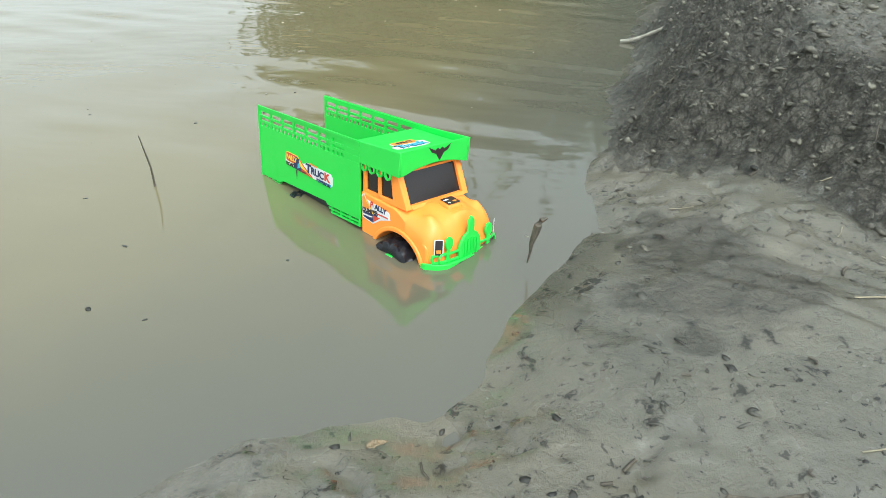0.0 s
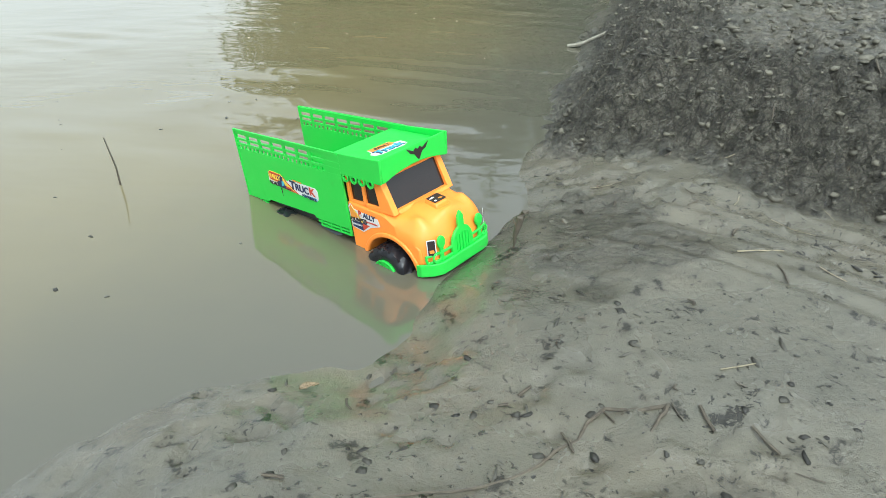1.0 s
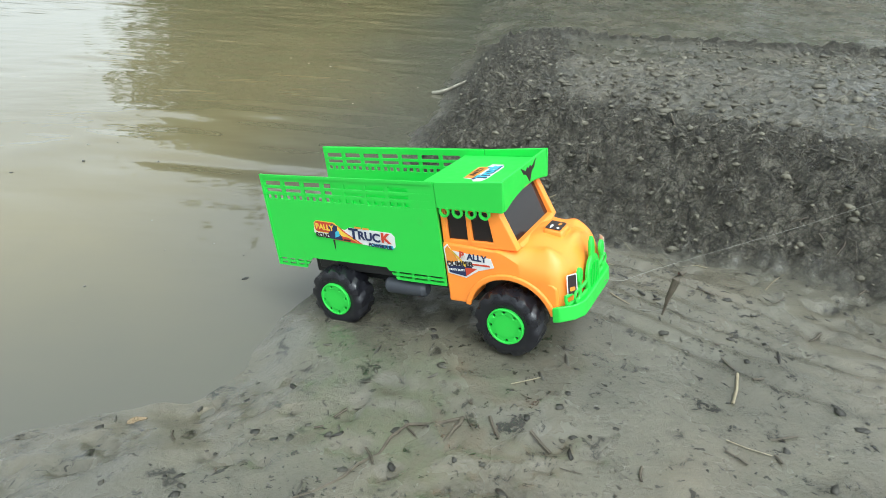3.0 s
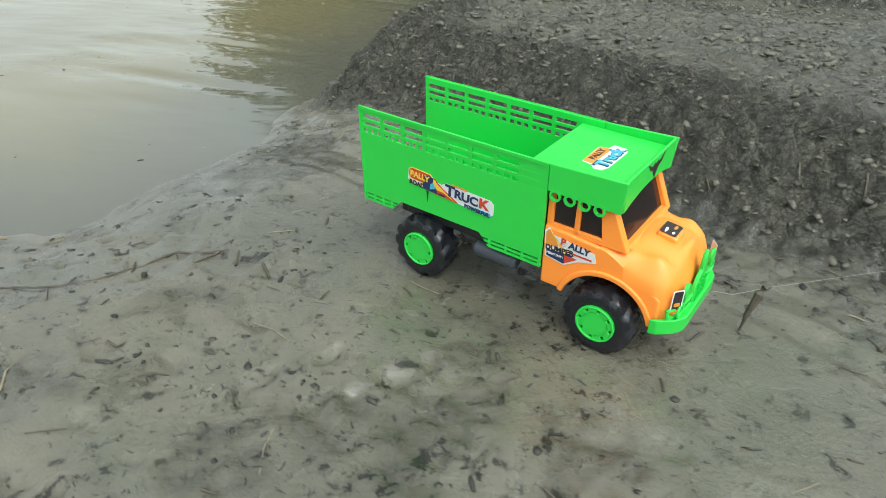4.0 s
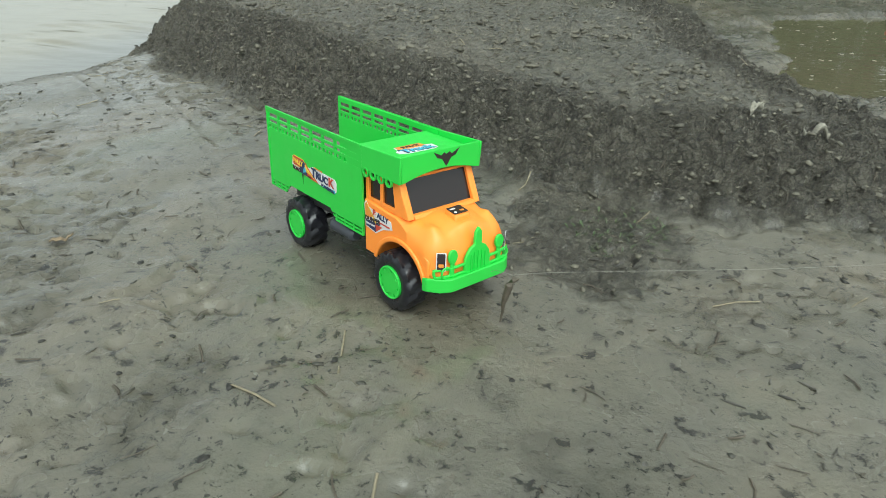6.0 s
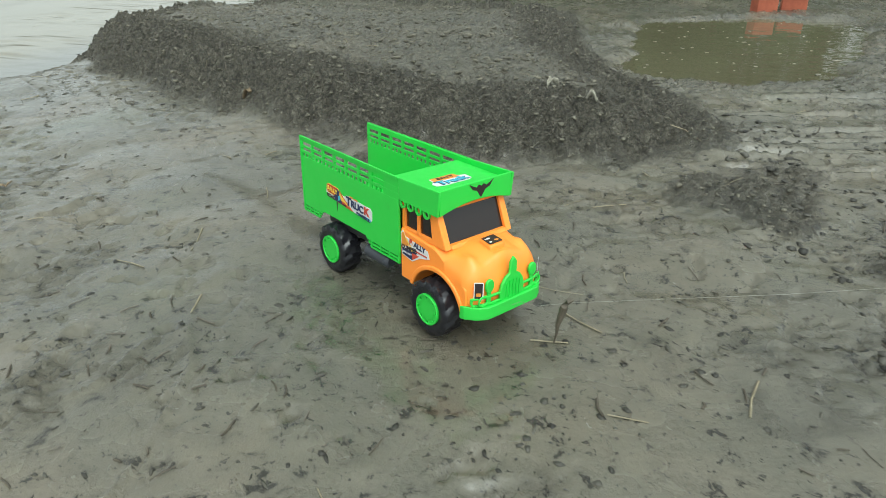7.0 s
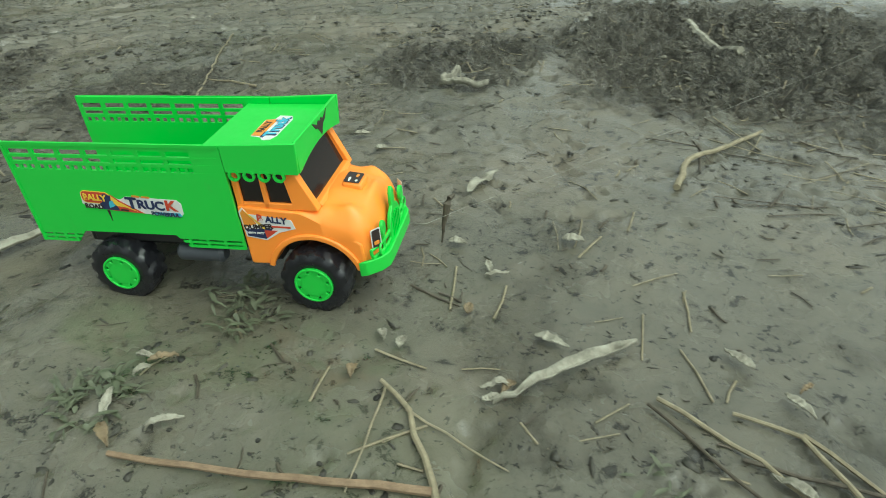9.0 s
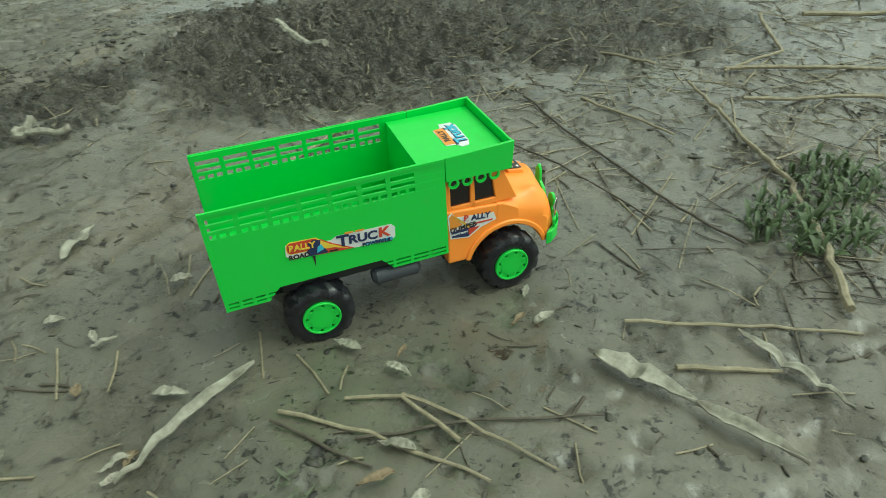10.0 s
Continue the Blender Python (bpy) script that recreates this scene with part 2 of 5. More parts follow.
def vnoise(x, y, size, seed=0):
    u, v = x / size + seed * 17.31, y / size + seed * 9.77
    i, j = np.floor(u).astype(int), np.floor(v).astype(int)
    f, g = u - i, v - j
    f, g = f * f * (3 - 2 * f), g * g * (3 - 2 * g)
    a, b = TABLE[i % 256, j % 256], TABLE[(i + 1) % 256, j % 256]
    c, d = TABLE[i % 256, (j + 1) % 256], TABLE[(i + 1) % 256, (j + 1) % 256]
    return (a * (1 - f) + b * f) * (1 - g) + (c * (1 - f) + d * f) * g - 0.5


def lumps(x, y, size, seed=0):
    """Rounded lumps with cracks between: 1 at a lump's middle, 0 in the crack."""
    u, v = x / size, y / size
    i, j = np.floor(u).astype(int), np.floor(v).astype(int)
    near = np.full(np.shape(u), 9.0)
    second = np.full(np.shape(u), 9.0)
    for di in (-1, 0, 1):
        for dj in (-1, 0, 1):
            a, b = i + di, j + dj
            px = a + TABLE[(a + seed) % 256, (b + 31) % 256]
            py = b + TABLE[(a + 77) % 256, (b + seed) % 256]
            d = np.hypot(u - px, v - py)
            second = np.minimum(second, np.maximum(near, d))
            near = np.minimum(near, d)
    return np.clip((second - near) * 1.8, 0, 1)


def inside(x, y, poly):
    odd = np.zeros(np.shape(x), bool)
    for (ax, ay), (bx, by) in zip(poly, poly[1:] + poly[:1]):
        if ay != by:
            odd ^= ((ay > y) != (by > y)) & (x < (bx - ax) * (y - ay) / (by - ay) + ax)
    return odd


def away(x, y, line):
    best = np.full(np.shape(x), 1e9)
    for (ax, ay), (bx, by) in zip(line, line[1:]):
        dx, dy = bx - ax, by - ay
        k = np.clip(((x - ax) * dx + (y - ay) * dy) / (dx * dx + dy * dy), 0, 1)
        best = np.minimum(best, np.hypot(x - ax - k * dx, y - ay - k * dy))
    return best


def step(v, lo, hi):
    k = np.clip((v - lo) / (hi - lo), 0, 1)
    return k * k * (3 - 2 * k)


SHORE = [(-3.0, -1.3), (-1.0, -0.33), (-0.6, -0.12), (-0.48, -0.05), (-0.38, 0.04), (-0.30, 0.09), (-0.21, 0.11), (-0.14, 0.175), (-0.085, 0.29),
         (-0.062, 0.42), (-0.04, 0.56), (-0.01, 0.75), (0.03, 1.0), (0.09, 1.25), (0.15, 1.6), (0.25, 2.2), (0.4, 3.0), (0.9, 7.0), (1.5, 15.0)]
POND_EDGE = SHORE + [(-18.0, 16.0), (-20.0, -6.0)]
BANK = [(0.0, 0.66), (0.10, 0.585), (0.21, 0.47), (0.43, 0.33), (0.73, 0.12), (1.06, -0.06), (1.30, -0.18), (1.48, -0.23), (1.80, -0.21), (2.02, -0.13),
        (2.10, 0.05), (2.02, 0.30), (1.86, 0.55), (1.80, 0.95), (1.75, 1.8), (0.30, 1.9), (0.13, 1.30), (0.04, 0.95)]
PUDDLE_EDGE = [(1.87, 0.80), (2.0, 1.2), (2.1, 1.64), (2.45, 1.80), (2.95, 1.75), (2.85, 1.25), (2.55, 0.62), (2.25, 0.47), (2.03, 0.56)]
TRACK = [(x, y) for _, (x, y, _), *_ in TRUCK] + [(3.06, -1.78)]
RUTS = [[(0.16, 0.42), (0.33, 0.27), (0.5, 0.1), (0.75, -0.12)], [(0.05, 0.30), (0.25, 0.16), (0.42, 0.02)], [(2.05, -0.12), (2.35, -0.10), (2.75, -0.22), (3.3, -0.5), (4.0, -0.8)],
        [(2.1, 0.02), (2.45, 0.06), (2.9, -0.05), (3.5, -0.25)], [(2.15, 0.15), (2.55, 0.22), (3.1, 0.15), (4.0, -0.1)], [(0.10, 0.36), (0.28, 0.22), (0.46, 0.07)], [(2.05, -0.22), (2.4, -0.2), (2.85, -0.36), (3.5, -0.68)], [(2.2, 0.30), (2.6, 0.36), (3.2, 0.30), (4.0, 0.1)], [(2.1, -0.06), (2.4, -0.02), (2.85, -0.13), (3.4, -0.38)]]
ROUGH = [(3.55, -1.00, 0.50, 0.85), (2.37, -0.64, 0.19, 0.62), (1.40, -0.33, 0.11, 0.55), (3.0, -0.72, 0.22, 0.7), (4.02, -1.35, 0.50, 0.70), (2.05, -0.35, 0.14, 0.6),
         (0.07, 0.29, 0.08, 0.25), (0.02, 0.36, 0.06, 0.3)]


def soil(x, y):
    """How crumbly the ground is: 0 smooth silt, 1 dark clods, with the steep bank's shade in their colour."""
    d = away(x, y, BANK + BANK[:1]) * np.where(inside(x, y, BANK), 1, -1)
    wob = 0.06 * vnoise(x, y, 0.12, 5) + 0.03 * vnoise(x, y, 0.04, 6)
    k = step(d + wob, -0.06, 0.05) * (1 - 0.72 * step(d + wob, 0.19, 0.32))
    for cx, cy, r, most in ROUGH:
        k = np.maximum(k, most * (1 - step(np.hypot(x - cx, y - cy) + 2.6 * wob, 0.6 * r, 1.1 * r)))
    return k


def shore_gap(x, y):
    """Metres from the water's edge, less than nothing in the water."""
    s = away(x, y, SHORE) * np.where(inside(x, y, POND_EDGE), -1, 1)
    return s + 0.022 * vnoise(x, y, 0.10, 1) + 0.024 * vnoise(x, y, 0.035, 2)


def stirred(x, y, s):
    """Where feet and wheels have stirred the silt."""
    k = 0.6 * step(vnoise(x, y, 0.17, 19) + 0.6 * vnoise(x, y, 0.06, 24), 0.12, 0.34)
    k = np.maximum(k, 0.45 * step(s, 0.0, 0.03) * (1 - step(s, 0.06, 0.16)) * step(vnoise(x, y, 0.09, 25), -0.2, 0.1))
    back = away(x, y, BANK + BANK[:1]) * np.where(inside(x, y, BANK), 1, -1)
    k = np.maximum(k, 0.8 * step(back, 0.1, 0.3) * step(vnoise(x, y, 0.11, 26), -0.25, 0.05))
    k = k * (0.3 + 0.7 * step(vnoise(x, y, 0.035, 28) + 0.5 * vnoise(x, y, 0.014, 29), -0.15, 0.2))
    return np.maximum(k, 0.7 * step(y - 0.35 * x, -0.75, -0.2) * step(x, 1.7, 2.1) * step(vnoise(x, y, 0.13, 27), -0.25, 0.1))


def wheel_marks():
    """Where the wheels press on the mud: place and level, from the truck's way."""
    out = []
    for t, place, turn in TRUCK:
        if t >= 2.0:
            m = pose(*place, *turn)
            out += [tuple(m @ Vector((wx, wy, 0.0))) for wx in (0.0, 0.21) for wy in (-0.054, 0.054)]
    return out


MARKS = [p for p in wheel_marks() if p[2] > -0.055]


def tread(x, y):
    """The uneven bed that the wheels roll on: its level, and how far it holds."""
    top, total = np.zeros(np.shape(x)), np.full(np.shape(x), 1e-9)
    for mx, my, mz in MARKS:
        d2 = (x - mx) ** 2 + (y - my) ** 2
        w = np.exp(-d2 / 0.055 ** 2)
        top, total = top + w * (mz + 0.002), total + w
    return top / total, total / (total + 0.15)


def height(x, y):
    s = shore_gap(x, y)
    z = np.interp(s, [-12, -2, -0.5, -0.14, -0.04, 0, 0.05, 0.10, 0.16, 0.25, 1.0], [-0.9, -0.4, -0.14, -0.080, -0.055, -0.047, -0.035, -0.021, -0.008, 0.001, 0.0])
    level, firm = tread(x, y)
    z = z + firm * (level - z)
    z = z + 1.2 * step(np.hypot(x, y), 13, 25) * (s < -0.0)
    d = away(x, y, BANK + BANK[:1]) * np.where(inside(x, y, BANK), 1, -1) + 0.05 * vnoise(x, y, 0.16, 3) + 0.02 * vnoise(x, y, 0.05, 4)
    top = np.interp(x, [0.0, 0.5, 1.0, 1.6, 1.9, 2.15], [0.105, 0.115, 0.105, 0.088, 0.05, 0.015]) - 0.05 * step(y, 0.9, 1.5)
    z = z + top * step(d, -0.02, 0.16) * step(s, -0.01, 0.10)
    k = soil(x, y)
    calm = step(away(x, y, TRACK), 0.06, 0.22)
    torn = k * step(x, 2.4, 2.8) * calm
    z = z + torn * (0.030 * (lumps(x + 0.03 * vnoise(x, y, 0.08, 38), y, 0.075, 60) - 0.5) + 0.020 * vnoise(x, y, 0.11, 39))
    z = z + k * (0.018 * (lumps(x, y, 0.044, 3) - 0.4) + 0.014 * (lumps(x, y, 0.022, 9) - 0.4) + 0.016 * vnoise(x, y, 0.07, 7)) * (0.3 + 0.7 * calm)
    dry = step(s, -0.03, 0.03)
    z = z + dry * (0.3 + 0.7 * calm) * (0.016 * vnoise(x, y, 0.23, 8) + 0.008 * vnoise(x, y, 0.075, 9) + 0.0035 * vnoise(x, y, 0.028, 10))
    dent = vnoise(x, y, 0.03, 12) + 0.5 * vnoise(x, y, 0.012, 18)
    z = z - dry * calm * 0.007 * step(dent, 0.30, 0.42)
    z = z + dry * (0.25 + 0.75 * calm) * stirred(x, y, s) * (0.010 * (lumps(x + 0.02 * vnoise(x, y, 0.05, 20), y, 0.032, 40) - 0.6) + 0.006 * (lumps(x, y, 0.016, 50) - 0.5))
    ridge = np.abs(vnoise(x, y, 0.11, 14))
    z = z + dry * calm * 0.006 * (1 - step(ridge, 0.0, 0.035)) * step(vnoise(x, y, 0.4, 15), -0.05, 0.2)
    for line in RUTS:
        a = away(x, y, line) + 0.02 * vnoise(x, y, 0.15, 11)
        z = z + dry * (0.35 + 0.65 * step(x, 1.0, 2.0)) * (0.007 * np.exp(-((a - 0.020) / 0.011) ** 2) - 0.009 * np.exp(-(a / 0.011) ** 2))
    p = away(x, y, PUDDLE_EDGE + PUDDLE_EDGE[:1]) * np.where(inside(x, y, PUDDLE_EDGE), 1, -1) + 0.10 * vnoise(x, y, 0.22, 13) + 0.05 * vnoise(x, y, 0.07, 16)
    z = z - 0.05 * step(p, -0.06, 0.14)
    far = step(np.hypot(x - 1.5, y + 0.5), 4.0, 9.0)
    return z + far * 0.05 * vnoise(x, y, 1.7, 17)


def ground_at(x, y):
    return float(height(np.array([x]), np.array([y]))[0])


def axis(lo, hi, fine, reach):
    mid = list(np.arange(lo, hi, fine))
    out, v, g = [], mid[-1], fine
    while v < reach:
        g = min(g * 1.06, 6.0)
        v += g
        out.append(v)
    back, v, g = [], mid[0], fine
    while v > -reach:
        g = min(g * 1.06, 6.0)
        v -= g
        back.append(v)
    return np.array(back[::-1] + mid + out)


def grid_mesh(name, xs, ys, zs):
    nx, ny = len(xs), len(ys)
    X, Y = np.meshgrid(xs, ys, indexing="ij")
    co = np.stack([X.ravel(), Y.ravel(), zs.ravel()], 1)
    i, j = np.meshgrid(np.arange(nx - 1), np.arange(ny - 1), indexing="ij")
    a = (i * ny + j).ravel()
    return raw_mesh(name, co, np.stack([a, a + ny, a + ny + 1, a + 1], 1), True)


def raw_mesh(name, co, faces, smooth=False):
    me = bpy.data.meshes.new(name)
    n, k = faces.shape
    me.vertices.add(len(co))
    me.vertices.foreach_set("co", np.asarray(co, np.float32).ravel())
    me.loops.add(n * k)
    me.loops.foreach_set("vertex_index", faces.astype(np.int32).ravel())
    me.polygons.add(n)
    me.polygons.foreach_set("loop_start", np.arange(0, n * k, k, dtype=np.int32))
    me.update(calc_edges=True)
    me.polygons.foreach_set("use_smooth", np.full(n, smooth))
    me.validate()
    return me


xs, ys = axis(-0.60, 3.70, 0.0058, 90), axis(-2.25, 1.10, 0.0058, 90)
GX, GY = np.meshgrid(xs, ys, indexing="ij")
me = grid_mesh("ground", xs, ys, height(GX, GY))
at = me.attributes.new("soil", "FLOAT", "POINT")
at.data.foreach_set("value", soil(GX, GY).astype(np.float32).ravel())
at = me.attributes.new("torn", "FLOAT", "POINT")
at.data.foreach_set("value", stirred(GX, GY, shore_gap(GX, GY)).astype(np.float32).ravel())
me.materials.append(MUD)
ground = tagged(new("ground", me), "wet grey-green pond-side mud, dark crumbly bank with shade in its colour", "ground", kind="structure")

wx, wy = axis(-1.6, 0.4, 0.011, 24), axis(-0.6, 2.8, 0.011, 24)
WX, WY = np.meshgrid(wx, wy, indexing="ij")
WX, WY = WX[wx < 3.0], WY[wx < 3.0]
swell = 0.0030 * vnoise(WX, WY, 0.17, 21) * step(WY, 0.15, 1.3) + 0.0062 * vnoise(0.30 * WX + 0.10 * WY, WY + 0.25 * WX, 0.052, 22) * step(WY, 0.45, 0.9) * step(vnoise(WX, WY, 0.4, 36), -0.35, 0.05)
me = grid_mesh("water", wx[wx < 3.0], wy, WATER_Z + swell)
at = me.attributes.new("silt", "FLOAT", "POINT")
at.data.foreach_set("value", step(shore_gap(WX, WY) + 0.10 * vnoise(WX, WY, 0.3, 37), -0.55, 0.02).astype(np.float32).ravel())
me.materials.append(POND)
water = tagged(new("water", me), "murky olive pond water reflecting a white sky", "water", kind="structure")
px, py = np.arange(1.6, 3.3, 0.03), np.arange(0.3, 2.3, 0.03)
PX, PY = np.meshgrid(px, py, indexing="ij")
me = grid_mesh("water", px, py, -0.018 + 0.0008 * vnoise(PX, PY, 0.12, 23))
me.materials.append(PUDDLE)
tagged(new("water", me), "shallow olive puddle lying on the mud", "puddle", kind="structure")


# ---- building helpers ----
def part(name, bm, mat, parent=None, label="", smooth=True, bevel=0.0, m=None, segments=2):
    me = bpy.data.meshes.new(name)
    bmesh.ops.recalc_face_normals(bm, faces=bm.faces)
    bm.to_mesh(me)
    bm.free()
    me.materials.append(mat)
    if smooth:
        me.polygons.foreach_set("use_smooth", np.full(len(me.polygons), True))
        me.set_sharp_from_angle(angle=radians(38))
    ob = new(name, me)
    if parent is not None:
        ob.parent = parent
    if m is not None:
        ob.matrix_basis = m
    if bevel:
        b = ob.modifiers.new("bevel", "BEVEL")
        b.width, b.segments, b.limit_method, b.angle_limit = bevel, segments, "ANGLE", radians(35)
        b.harden_normals = False
    if label:
        ob["label"] = label
    return ob


def box(bm, x0, x1, y0, y1, z0, z1):
    v = [bm.verts.new(c) for c in ((x0, y0, z0), (x1, y0, z0), (x1, y1, z0), (x0, y1, z0), (x0, y0, z1), (x1, y0, z1), (x1, y1, z1), (x0, y1, z1))]
    for f in ((3, 2, 1, 0), (4, 5, 6, 7), (0, 1, 5, 4), (1, 2, 6, 5), (2, 3, 7, 6), (3, 0, 4, 7)):
        bm.faces.new([v[i] for i in f])
    return v


def prism(bm, outline, y0, y1):
    """An outline in x and z, carried from y0 to y1."""
    a = [bm.verts.new((x, y0, z)) for x, z in outline]
    b = [bm.verts.new((x, y1, z)) for x, z in outline]
    bm.faces.new(a)
    bm.faces.new(b[::-1])
    for i in range(len(a)):
        j = (i + 1) % len(a)
        bm.faces.new((a[i], b[i], b[j], a[j]))


def disc(bm, centre, r, y0, y1, sides=20, inner=0.0):
    """A disc or ring about an axle along y."""
    cx, cz = centre
    rings = []
    for rr, y in ((r, y0), (r, y1)) + (((inner, y1), (inner, y0)) if inner else ()):
        rings.append([bm.verts.new((cx + rr * math.cos(math.tau * i / sides), y, cz + rr * math.sin(math.tau * i / sides))) for i in range(sides)])
    for a, b in zip(rings, rings[1:] + (rings[:1] if inner else [])):
        for i in range(sides):
            bm.faces.new((a[i], a[(i + 1) % sides], b[(i + 1) % sides], b[i]))
    if not inner:
        bm.faces.new(rings[0][::-1])
        bm.faces.new(rings[1])


def tube(bm, points, radii, sides=6):
    rings = []
    pts = [Vector(p) for p in points]
    for i, p in enumerate(pts):
        d = (pts[min(i + 1, len(pts) - 1)] - pts[max(i - 1, 0)]).normalized()
        u = d.cross(Vector((0.31, 0.17, 0.93)))
        u = u.normalized() if u.length > 0.05 else d.orthogonal().normalized()
        w = d.cross(u)
        r = radii[i] if isinstance(radii, (list, tuple)) else radii
        rings.append([bm.verts.new(p + r * (math.cos(math.tau * k / sides) * u + math.sin(math.tau * k / sides) * w)) for k in range(sides)])
    for a, b in zip(rings, rings[1:]):
        for k in range(sides):
            bm.faces.new((a[k], a[(k + 1) % sides], b[(k + 1) % sides], b[k]))
    bm.faces.new(rings[0][::-1])
    bm.faces.new(rings[-1])


def prism_x(bm, outline, x0, x1):
    """An outline in y and z, carried from x0 to x1."""
    a = [bm.verts.new((x0, y, z)) for y, z in outline]
    b = [bm.verts.new((x1, y, z)) for y, z in outline]
    bm.faces.new(a)
    bm.faces.new(b[::-1])
    for i in range(len(a)):
        j = (i + 1) % len(a)
        bm.faces.new((a[i], b[i], b[j], a[j]))


def lettering(name, words, size, mat, parent, m, stretch=1.0):
    cu = bpy.data.curves.new(name, "FONT")
    cu.body, cu.size, cu.extrude, cu.offset = words, size, 0.0002, size * 0.035
    cu.align_x, cu.align_y = "CENTER", "CENTER"
    tmp = bpy.data.objects.new("tmp", cu)
    me = bpy.data.meshes.new_from_object(tmp)
    bpy.data.objects.remove(tmp)
    me.transform(Matrix.Diagonal((stretch, 1, 1, 1)))
    me.materials.clear()
    me.materials.append(mat)
    ob = new(name, me)
    ob.parent, ob.matrix_basis = parent, m
    return ob


def sheet(bm, outline, thick=0.0004):
    """A flat shape in x and y, with a little thickness."""
    a = [bm.verts.new((x, y, 0)) for x, y in outline]
    b = [bm.verts.new((x, y, thick)) for x, y in outline]
    bm.faces.new(a[::-1])
    bm.faces.new(b)
    for i in range(len(a)):
        j = (i + 1) % len(a)
        bm.faces.new((a[i], a[j], b[j], b[i]))


def blob(rx, ry, n=24, wob=0.0, seed=1):
    rnd = random.Random(seed)
    return [(rx * math.cos(math.tau * i / n) * (1 + rnd.uniform(-wob, wob)), ry * math.sin(math.tau * i / n) * (1 + rnd.uniform(-wob, wob))) for i in range(n)]


def rounded(w, h, r, n=5):
    out = []
    for cx, cy, a0 in ((w - r, h - r, 0), (r - w, h - r, 90), (r - w, r - h, 180), (w - r, r - h, 270)):
        out += [(cx + r * math.cos(radians(a0 + 90 * k / n)), cy + r * math.sin(radians(a0 + 90 * k / n))) for k in range(n + 1)]
    return out


# ---- the toy truck: x ahead, origin on the ground under the rear axle ----
WHEELS = [(0.0, -0.054, 0.036), (0.21, -0.054, 0.036), (0.0, 0.054, 0.036), (0.21, 0.054, 0.036)]
HALF = 0.0580


def toy_wheel(truck):
    wheel = new("wheel")
    wheel.parent = truck
    bm = bmesh.new()
    prof = [(0.014, -0.012), (0.026, -0.0165), (0.030, -0.0163), (0.0330, -0.0140), (0.0338, -0.0100), (0.0342, -0.0030), (0.0342, 0.0030), (0.0338, 0.0100), (0.0330, 0.0140), (0.030, 0.0163), (0.026, 0.0165), (0.014, 0.012)]
    n = 72
    rings = []
    for r, y in prof:
        ring = []
        for i in range(n):
            block = r > 0.0315 and abs(y) > 0.002 and (i + (3 if y > 0 else 0) + int(abs(y) * 260)) % 6 < 4
            rr = r + (0.0030 if block else 0.0)
            ring.append(bm.verts.new((rr * math.cos(math.tau * i / n), y, rr * math.sin(math.tau * i / n))))
        rings.append(ring)
    for a, b in zip(rings, rings[1:]):
        for i in range(n):
            bm.faces.new((a[i], a[(i + 1) % n], b[(i + 1) % n], b[i]))
    bm.faces.new(rings[0][::-1])
    bm.faces.new(rings[-1])
    bmesh.ops.scale(bm, vec=(0.95, 0.94, 0.95), verts=bm.verts)
    part("tyre", bm, TYRE, wheel, "chunky black plastic tyre, wet and muddy")
    bm = bmesh.new()
    for s in (-1, 1):
        y0, y1 = sorted((s * 0.0135, s * 0.0178))
        disc(bm, (0, 0), 0.0205, y0, y1, 32, 0.0180)
        disc(bm, (0, 0), 0.0148, *sorted((s * 0.0135, s * 0.0170)), 28)
        for k in range(8):
            v = box(bm, -0.0052, 0.0052, *sorted((s * 0.0135, s * 0.0170)), 0.012, 0.0185)
            for q in v:
                if q.co.z < 0.015:
                    q.co.x *= 0.8
                q.co = Matrix.Rotation(math.tau * k / 8, 4, "Y") @ q.co
    bmesh.ops.scale(bm, vec=(0.95, 0.94, 0.95), verts=bm.verts)
    part("rim", bm, GREEN, wheel, "bright green plastic wheel hub", bevel=0.0006, segments=2)
    return wheel


